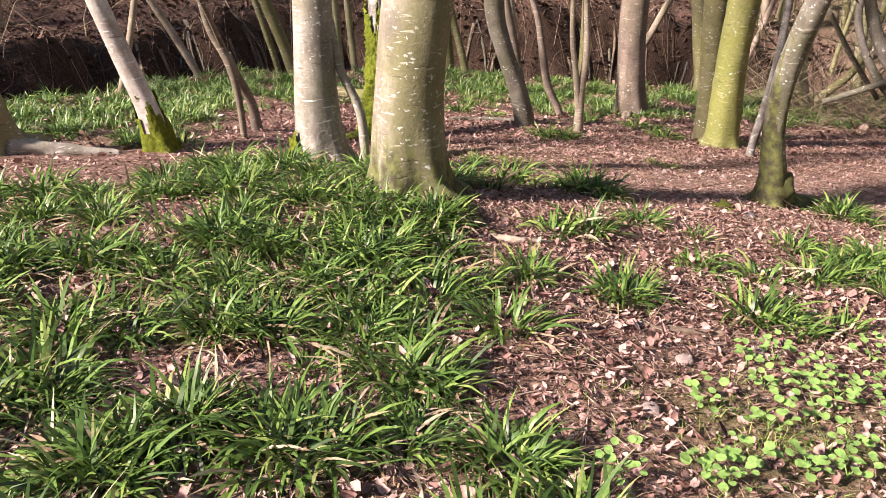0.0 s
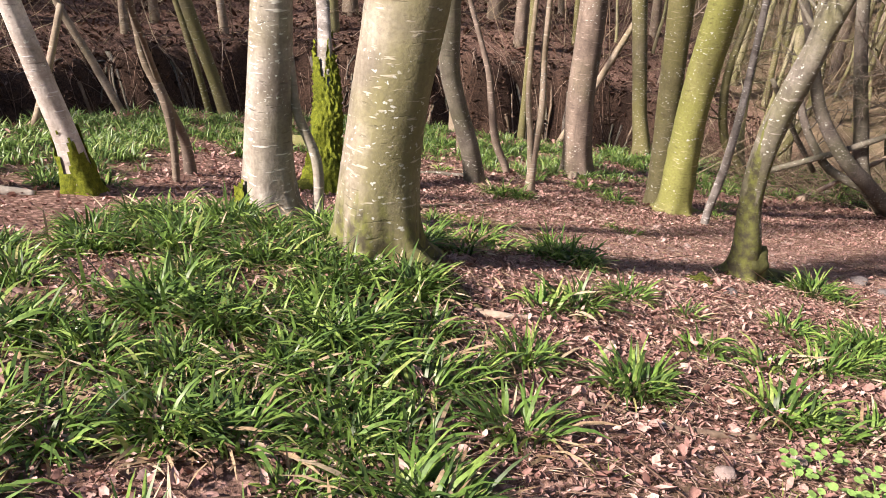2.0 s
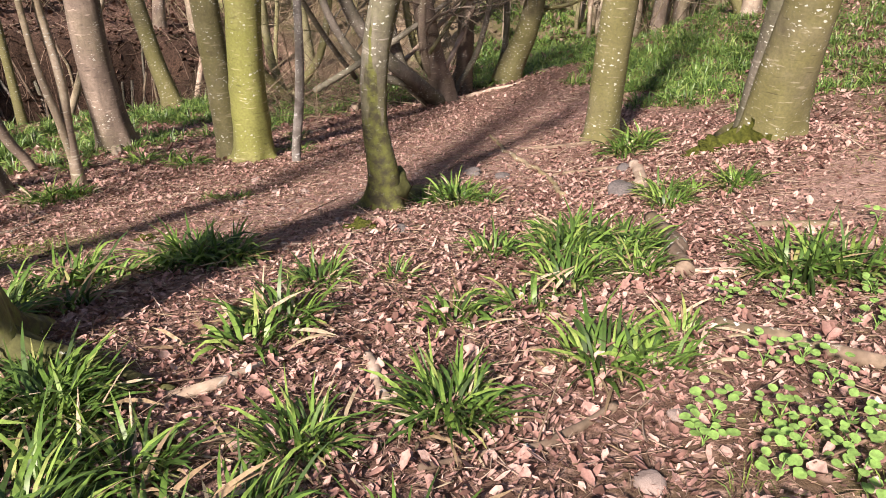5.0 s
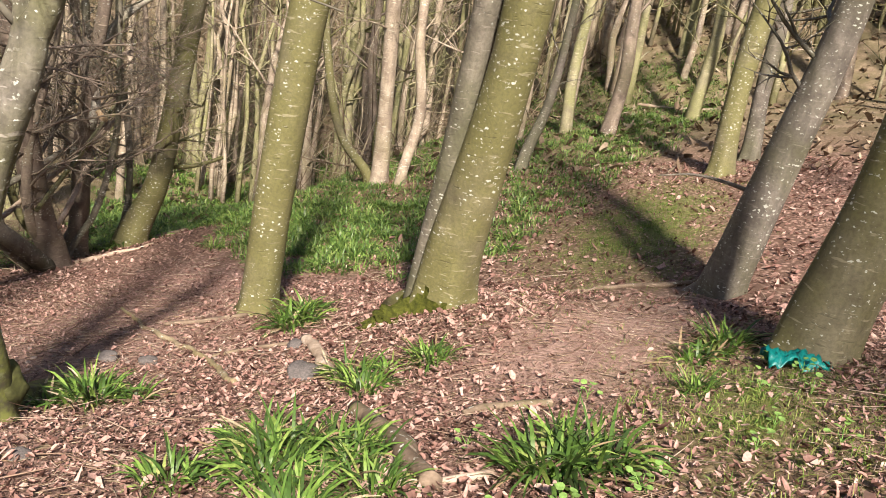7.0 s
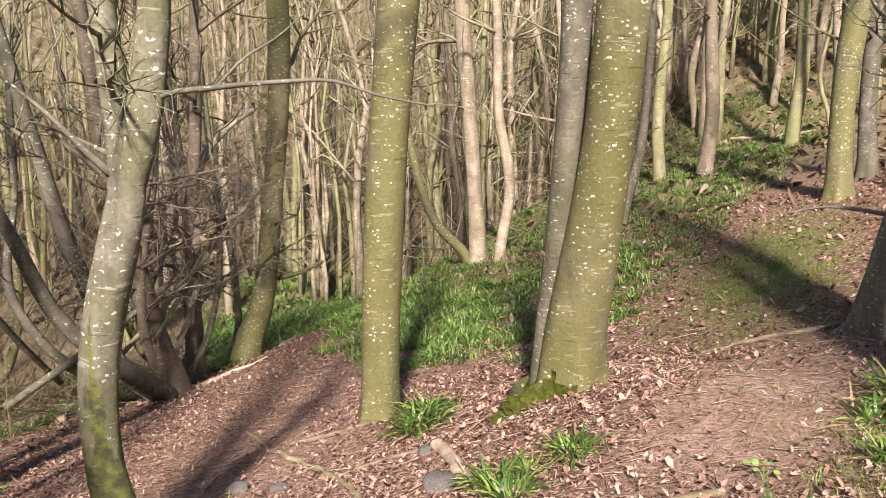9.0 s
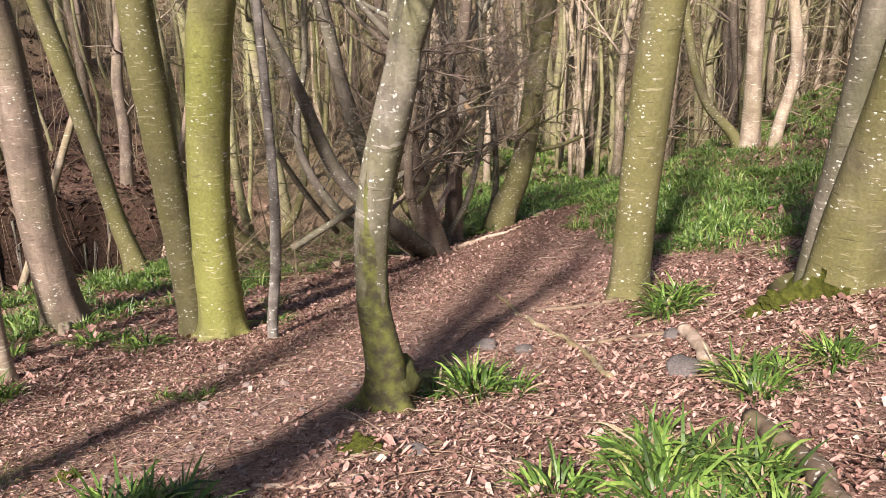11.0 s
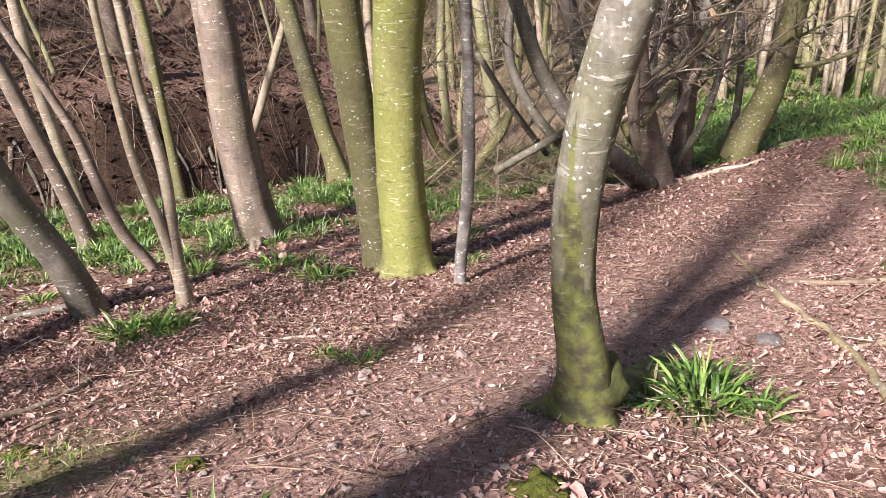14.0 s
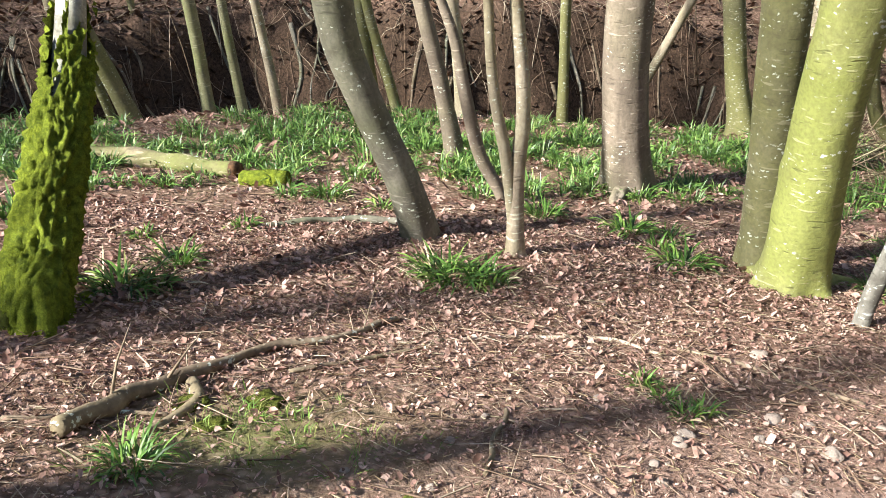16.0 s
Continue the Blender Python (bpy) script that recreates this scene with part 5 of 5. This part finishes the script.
twig_litter("twig_litter", "thin dead twigs strewn over the leaves", scatter(rngl, 2600, -1.5, 8, 1.5, 12, lambda x, y: on_floor(x, y)), 0.24, 5)
twig_litter("twig_litter", "fine dead grass stalks and twigs", scatter(rngl, 19000, -0.5, 6.5, 2, 11, lambda x, y: on_floor(x, y)), 0.075, 6, thick=0.0018)
twig_litter("twig_litter", "bleached straw-coloured stalks on the leaves", scatter(rngl, 9000, -0.5, 6.5, 2, 11, lambda x, y: on_floor(x, y)), 0.05, 16, STRAW, 0.12, 0.002)
twig_litter("twig_litter", "thin roots and dead twigs on the ravine bank", scatter(rngl, 5200, -9, 8, 7, 21, lambda x, y: ((past_edge(x, y) > 1.4) & (past_edge(x, y) < 4.4)) * 0.95), 0.55, 17, TWIG, 0.35, 0.006)
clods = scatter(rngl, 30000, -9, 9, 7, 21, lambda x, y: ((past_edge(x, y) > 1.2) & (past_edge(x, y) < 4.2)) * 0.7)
leaf_litter("leaf_litter", "leaves and crumbling soil on the bank, coloured dark for shade", clods, 0.075, 18, 0.02, BANK_CRUMB)
twig_litter("brushwood", "tangle of bare brush beside the coppiced clump", scatter(rngl, 900, 5.0, 9.5, 11.8, 16.0, lambda x, y: 0.9 * (x < 0.9 * (y - 3.3) + 0.6)), 1.2, 7, BRUSH, 0.6, 0.006)
twig_litter("brushwood", "bare brush and dead stems on the valley side", scatter(rngl, 6000, 9, 40, 7, 34, lambda x, y: ((past_edge(x, y) > 3.6) | (y < 14) & (x > 14) & (y > 8)) * 0.9), 2.0, 8, BRUSH, 1.2, 0.011)
twig_litter("brushwood", "bare brush and saplings beyond the ravine", scatter(rngl, 2000, -14, 10, 14, 36, lambda x, y: (past_edge(x, y) > 3.9) * 0.9), 1.7, 9, BRUSH, 1.1, 0.009)

# ---- fallen branches ----
def fallen(name, label, xy, r0, r1, mat, seed, category="branch", lift=0.6, snags=0, group="fallen branches"):
    x0, y0 = xy[0]
    z0 = gz(x0, y0)
    root = anchor(name, x0, y0, z0, label, category, group)
    n = len(xy)
    pts = [(x - x0, y - y0, gz(x, y) - z0 + lift * (r0 + (r1 - r0) * i / (n - 1)), r0 + (r1 - r0) * i / (n - 1)) for i, (x, y) in enumerate(xy)]
    line, _ = spine(pts, max(0.12, r0 * 3))
    rng = np.random.RandomState(seed + 900)
    line[1:-1, :2] += rng.normal(0, 0.006 + r0 * 0.22, (len(line) - 2, 2))
    line[1:-1, 3] *= rng.uniform(0.76, 1.25, len(line) - 2)
    part("bark", mesh_from("bark", *capped(tube([tuple(q) for q in line], 12, max(0.025, r0 * 0.8), None, 0.07, 0.1, seed)), mat), root)
    if snags:
        for k, b in enumerate(branchwork(pts, -9, snags, 0.28, seed, depth=0, thin=0.6)):
            part("side_twig", mesh_from("side_twig", *capped(b), mat), root)
    return root, pts


fallen("fallen_branch", "yellow lichen-covered fallen branch across the path", ((5.41, 8.18), (4.83, 7.26), (4.45, 6.52), (3.87, 5.79)), 0.014, 0.024, BARK_LICHEN, 1, lift=1.0)
fallen("fallen_branch", "thin grey fallen branch on bare soil", ((5.07, 7.39), (5.22, 7.15), (5.55, 6.9)), 0.018, 0.022, BARK_STICK, 2, lift=1.0)
fallen("fallen_branch", "thin fallen twig beside a lichen-covered branch", ((4.46, 6.42), (4.7, 6.27), (4.85, 6.0)), 0.013, 0.017, BARK_STICK, 3, lift=1.0)
fallen("fallen_log", "short pale rotting log beside stones", ((4.89, 5.91), (4.53, 5.59), (4.08, 5.23)), 0.048, 0.04, BARK_BARE, 4, "log")
fallen("fallen_log", "weathered grey log half sunk in leaves", ((3.44, 4.72), (3.17, 4.43), (2.86, 4.14), (2.6, 3.95)), 0.045, 0.05, BARK_STICK, 5, "log")
fallen("fallen_branch", "short bleached stick by a beech root", ((0.2, 4.34), (0.36, 4.32), (0.57, 4.38)), 0.020, 0.016, BARK_BARE, 6)
fallen("fallen_branch", "broken orange-brown stick among leaves", ((0.92, 4.22), (0.83, 4.02), (0.75, 3.86)), 0.018, 0.022, BARK_BARE, 7)
fallen("fallen_branch", "pale stick beside woodrush", ((2.6, 4.1), (2.69, 3.92), (2.84, 3.78)), 0.016, 0.02, BARK_BARE, 8)
fallen("fallen_log", "flaking pale log beside bright herbs", ((2.13, 3.5), (2.16, 3.26), (2.15, 3.05), (2.16, 2.8)), 0.03, 0.036, BARK_STICK, 9, "log")
fallen("fallen_branch", "long thin dark twig on the litter", ((0.58, 3.5), (0.77, 3.45), (0.95, 3.37), (1.3, 3.37)), 0.012, 0.016, BARK_STICK, 10, snags=2)
fallen("fallen_branch", "brown fallen branch below the bank", ((6.88, 4.46), (7.0, 4.28), (7.14, 4.16), (7.3, 3.8), (7.46, 3.45)), 0.016, 0.03, BARK_STICK, 11, snags=2)
fallen("fallen_branch", "grey stick on mossy ground", ((3.59, 4.18), (3.76, 4.04), (3.89, 3.8)), 0.02, 0.025, BARK_STICK, 12)
fallen("fallen_branch", "long brown fallen bough with a broken fork", ((-0.16, 7.19), (-0.09, 7.43), (0.07, 7.71), (0.29, 8.01), (0.62, 8.25), (0.84, 8.55)), 0.037, 0.014, BARK_STICK, 13, lift=1.1, snags=4)
fallen("fallen_branch", "broken side fork of a fallen bough", ((0.11, 7.68), (0.17, 7.54), (0.16, 7.42), (0.09, 7.25)), 0.026, 0.013, BARK_STICK, 14)
fallen("fallen_branch", "thin straight grey twig on the leaves", ((-0.42, 7.28), (-0.17, 7.37), (0.12, 7.41)), 0.010, 0.008, BARK_STICK, 15)
fallen("fallen_branch", "thin mossy twig on the leaf litter", ((0.46, 7.84), (0.67, 7.97), (0.86, 8.1), (1.09, 8.31)), 0.011, 0.009, BARK_STICK, 16, snags=2)
fallen("fallen_branch", "long thin pale twig on leaf litter", ((0.87, 8.26), (1.27, 8.36), (1.69, 8.44), (1.95, 8.47), (2.14, 8.33)), 0.006, 0.010, BARK_BARE, 17, snags=1)
fallen("fallen_branch", "long thin brown twig lying down the slope", ((2.24, 8.42), (2.48, 8.29), (2.69, 8.12), (2.95, 7.95)), 0.011, 0.009, BARK_STICK, 18)
fallen("fallen_branch", "dark mossy bough at the foot of a leaning trunk", ((-0.24, 10.1), (0.1, 10.31), (0.45, 10.36), (0.86, 10.33)), 0.022, 0.036, BARK_DARK, 19, lift=0.9)
fallen("fallen_branch", "short dark twig on trodden soil", ((1.29, 7.13), (1.34, 7.41), (1.38, 7.63)), 0.008, 0.01, BARK_STICK, 20)
fallen("fallen_branch", "bleached twig beside a moss cushion", ((1.52, 5.95), (1.62, 5.85), (1.7, 5.73), (1.87, 5.62)), 0.013, 0.009, BARK_BARE, 21)
fallen("fallen_branch", "pale dead branch lying on the bank", ((21.2, 6.5), (20.8, 5.5), (20.4, 4.4)), 0.05, 0.03, BARK_BARE, 22, snags=4)
fallen("fallen_branch", "thin bent twig on the litter", ((1.2, 5.55), (1.35, 5.5), (1.5, 5.35)), 0.009, 0.007, BARK_STICK, 23)
fallen("fallen_branch", "small dark stick on the path", ((2.0, 5.9), (2.2, 5.75), (2.42, 5.7)), 0.014, 0.01, BARK_STICK, 24)
log_root, log_pts = fallen("fallen_log", "broken pale log with a rotten dark end and moss", ((-2.45, 11.92), (-1.66, 11.84), (-0.94, 11.68)), 0.08, 0.095, BARK_LOG, 25, "log", lift=0.6)
e0, e1 = np.array(log_pts[-2][:3]), np.array(log_pts[-1][:3])
d = (e1 - e0) / np.linalg.norm(e1 - e0)
part("rotten_end", mesh_from("rotten_end", *capped(tube([(*(e1 - d * 0.03), 0.097), (*(e1 + d * 0.03), 0.085), (*(e1 + d * 0.05), 0.06)], 14, 0.01, None, 0.08, 0, 3)), ROT_WOOD), log_root, "dark crumbling wood")
fallen("fallen_log", "mossy end of a sunken log", ((-0.82, 11.45), (-0.62, 11.42), (-0.40, 11.4)), 0.075, 0.085, MOSS, 26, "log", lift=0.6)
for k, (xa, ya, xb, yb, r) in enumerate(((6.2, 12.0, 7.4, 13.1, 0.07), (6.0, 12.6, 7.3, 12.7, 0.055), (5.7, 12.3, 6.6, 13.4, 0.05), (8.8, 11.9, 10.0, 11.3, 0.06), (7.5, 11.0, 8.6, 10.7, 0.03))):
    fallen("fallen_log", "pale cut log lying among brush", ((xa, ya), ((xa + xb) / 2, (ya + yb) / 2 + 0.05), (xb, yb)), r, r * 0.8, (BARK_BARE, BARK_STICK)[k % 2], 30 + k, "log", group="logs by the clump")
pole("pale dead pole leaning across the ravine", (2.9, 17.4, gz(2.9, 17.4)), (4.6, 16.4, -1.6), 0.075, BARK_POLE, 1)
pole("pale dead pole leaning between trunks", (5.3, 16.8, gz(5.3, 16.8)), (6.5, 16.3, -1.4), 0.06, BARK_BARE, 2)
pole("dead branch leaning up from the ravine", (-4.6, 10.6, gz(-4.6, 10.6)), (-4.2, 11.0, -0.9), 0.05, BARK_POLE, 3)
for k, (a, b, r) in enumerate((((6.2, 11.6, -3.3), (9.4, 11.2, -0.9), 0.035), ((6.8, 10.9, -2.6), (8.6, 11.3, -1.2), 0.03), ((5.4, 11.8, -3.1), (7.2, 10.9, -1.9), 0.045), ((8.2, 11.5, -2.2), (7.2, 11.0, -2.9), 0.04), ((9.4, 11.2, -2.4), (10.0, 10.7, -2.2), 0.035), ((6.4, 12.2, -3.2), (5.0, 11.4, -1.6), 0.04))):
    pole("dead branch caught in the coppiced clump", a, b, r, (BARK_BARE, BARK_OLIVE, BARK_DARK)[k % 3], 10 + k)

# exposed root of the large beech and roots elsewhere
def root_spur(label, xyz, r0, r1, mat, seed, mossy=False, rise=0.35):
    x0, y0 = xyz[0]
    z0 = gz(x0, y0)
    ob = anchor("surface_root", x0, y0, z0, label, "root", "surface roots")
    n = len(xyz)
    pts = [(x - x0, y - y0, gz(x, y) - z0 + (r0 * rise) * (1 - i / (n - 1)) ** 1.5, r0 + (r1 - r0) * i / (n - 1)) for i, (x, y) in enumerate(xyz)]
    part("bark", mesh_from("bark", *capped(tube(pts, 16, 0.03, None, 0.13, 0.1, seed)), MOSS_DARK if mossy else mat), ob)


root_spur("mossy spreading root of a large beech, coloured dark for its shade", ((-0.12, 4.98), (0.0, 4.80), (0.10, 4.66), (0.16, 4.52), (0.25, 4.38)), 0.075, 0.016, BARK_FOOT, 1, False, 1.0)
root_spur("bare grey root fork of a large beech", ((-0.30, 4.97), (-0.27, 4.80), (-0.18, 4.66)), 0.05, 0.014, BARK_BEECH, 6, False, 0.9)
root_spur("grey spreading root of a leaning beech", ((-3.75, 6.42), (-3.45, 6.5), (-3.1, 6.58), (-2.9, 6.6)), 0.11, 0.03, BARK_SILVER, 2)
root_spur("mossy root of a twin beech", ((5.65, 5.35), (5.45, 5.5), (5.25, 5.62)), 0.10, 0.035, BARK_OLIVE, 3, True)
root_spur("mossy root of an old tree", ((-0.9, 8.2), (-1.15, 8.15), (-1.35, 8.2)), 0.10, 0.03, BARK_OLIVE, 4, True)
root_spur("grey root of an upright beech", ((2.55, 11.85), (2.45, 11.6), (2.4, 11.45)), 0.08, 0.03, BARK_BROWN, 5)

rngr = np.random.RandomState(31)
made_roots = 0
while made_roots < 46:
    x, y = rngr.uniform(-6.5, 6.5), rngr.uniform(9, 19.5)
    s = float(past_edge(x, y))
    if not 3.0 < s < 4.0:
        continue
    e = 0.05
    g = np.array([float(past_edge(x + e, y)) - s, float(past_edge(x, y + e)) - s]) / e
    g /= np.linalg.norm(g)
    side = rngr.normal(0, 0.35)
    line = [(x - g[0] * k * 0.28 + -g[1] * side * k * 0.3 + rngr.normal(0, 0.06), y - g[1] * k * 0.28 + g[0] * side * k * 0.3 + rngr.normal(0, 0.06)) for k in range(rngr.randint(4, 7))]
    root_spur("bare brown root hanging down the earth bank", line, rngr.uniform(0.018, 0.045), 0.008, (BARK_STICK, BARK_DARK)[made_roots % 2], 40 + made_roots)
    made_roots += 1

# ---- stones, moss cushions, litter ----
def stone_mesh(seed, mat=STONE):
    bm = bmesh.new()
    bmesh.ops.create_icosphere(bm, subdivisions=3, radius=1)
    for v in bm.verts:
        c = v.co.copy()
        v.co *= 1 + 0.35 * noise.noise(c * 1.3 + Vector((seed * 7.1, 0, 0))) + 0.10 * noise.noise(c * 3.7 + Vector((seed, 3, 0)))
        v.co.z *= 0.55
    me = bpy.data.meshes.new("stone")
    bm.to_mesh(me)
    bm.free()
    me.polygons.foreach_set("use_smooth", np.ones(len(me.polygons), bool))
    me.materials.append(mat)
    return me


STONES = [stone_mesh(k) for k in range(4)]
PEBBLES = [stone_mesh(k + 4, PEBBLE) for k in range(4)]
rngs = np.random.RandomState(4)


def stone(x, y, r, label="rounded grey stone half sunk in the soil", group="stones", shapes_of=STONES):
    ob = new("stone", shapes_of[rngs.randint(0, 4)])
    ob.matrix_basis = pose(x, y, gz(x, y) + r * 0.15, rngs.uniform(-15, 15), rngs.uniform(-15, 15), rngs.uniform(0, 360)) @ Matrix.Scale(r * 0.75, 4)
    tagged(ob, label, "stone", group)


for x, y, r in ((4.15, 7.11, 0.11), (4.14, 5.44, 0.15), (4.8, 5.93, 0.09), (4.2, 6.76, 0.10), (2.48, 7.75, 0.05), (2.63, 8.38, 0.05), (2.6, 7.48, 0.05), (2.06, 7.53, 0.045), (2.23, 5.7, 0.07), (1.86, 5.66, 0.035), (2.02, 7.46, 0.035), (2.86, 7.03, 0.04), (0.76, 2.57, 0.05), (1.39, 3.19, 0.05), (1.01, 3.04, 0.06)):
    if r > 0.06:
        stone(x, y, r)
    else:
        stone(x, y, r, "pinkish-grey stone lying on the soil", "stones", PEBBLES)
for _ in range(260):
    x = rngs.uniform(0.6, 4.8)
    y = 5.9 + 0.33 * x + rngs.normal(0, 0.75)
    stone(x, y, rngs.uniform(0.01, 0.032), "small pinkish pebble on trodden soil", "path pebbles", PEBBLES)


def moss_cushion(x, y, r, seed, label="olive-green moss cushion on the soil"):
    rng = np.random.RandomState(seed)
    bm = bmesh.new()
    bmesh.ops.create_icosphere(bm, subdivisions=4, radius=1)
    for v in bm.verts:
        c = v.co.copy()
        v.co *= 1 + 0.6 * noise.noise(c * 1.6 + Vector((seed, 0, 0))) + 0.2 * noise.noise(c * 7 + Vector((0, seed, 0)))
        v.co.z *= 0.26
    me = bpy.data.meshes.new("moss_cushion")
    bm.to_mesh(me)
    bm.free()
    me.polygons.foreach_set("use_smooth", np.ones(len(me.polygons), bool))
    me.materials.append(MOSS_DARK)
    ob = new("moss_cushion", me)
    ob.matrix_basis = pose(x, y, gz(x, y), -12, 4, rng.uniform(0, 360)) @ Matrix.Scale(r, 4)
    tagged(ob, label, "moss", "moss cushions")


for k, (x, y, r) in enumerate(((2.09, 5.93, 0.10), (1.06, 6.89, 0.06), (5.42, 5.42, 0.17), (5.25, 5.55, 0.11), (0.15, 7.5, 0.07), (0.45, 7.55, 0.08), (0.3, 7.35, 0.06), (-1.3, 6.05, 0.10))):
    moss_cushion(x, y, r, k + 1)

# crumpled teal plastic by the thick trunk
bm = bmesh.new()
bmesh.ops.create_grid(bm, x_segments=22, y_segments=14, size=1)
for v in bm.verts:
    c = v.co.copy()
    v.co = Vector((c.x * 0.19, c.y * 0.09, 0.07 + 0.09 * noise.noise(c * 1.9) + 0.05 * noise.noise(c * 5.3) - 0.05 * abs(c.y) ** 2))
me = bpy.data.meshes.new("plastic_sheet")
bm.to_mesh(me)
bm.free()
me.polygons.foreach_set("use_smooth", np.ones(len(me.polygons), bool))
me.materials.append(TEAL)
bag = new("plastic_sheet", me)
bag.matrix_basis = pose(4.98, 2.63, gz(4.98, 2.63), -12, 0, -70)
bag.modifiers.new("thickness", "SOLIDIFY").thickness = 0.003
tagged(bag, "crumpled teal plastic sheet at the foot of a trunk", "plastic sheet")
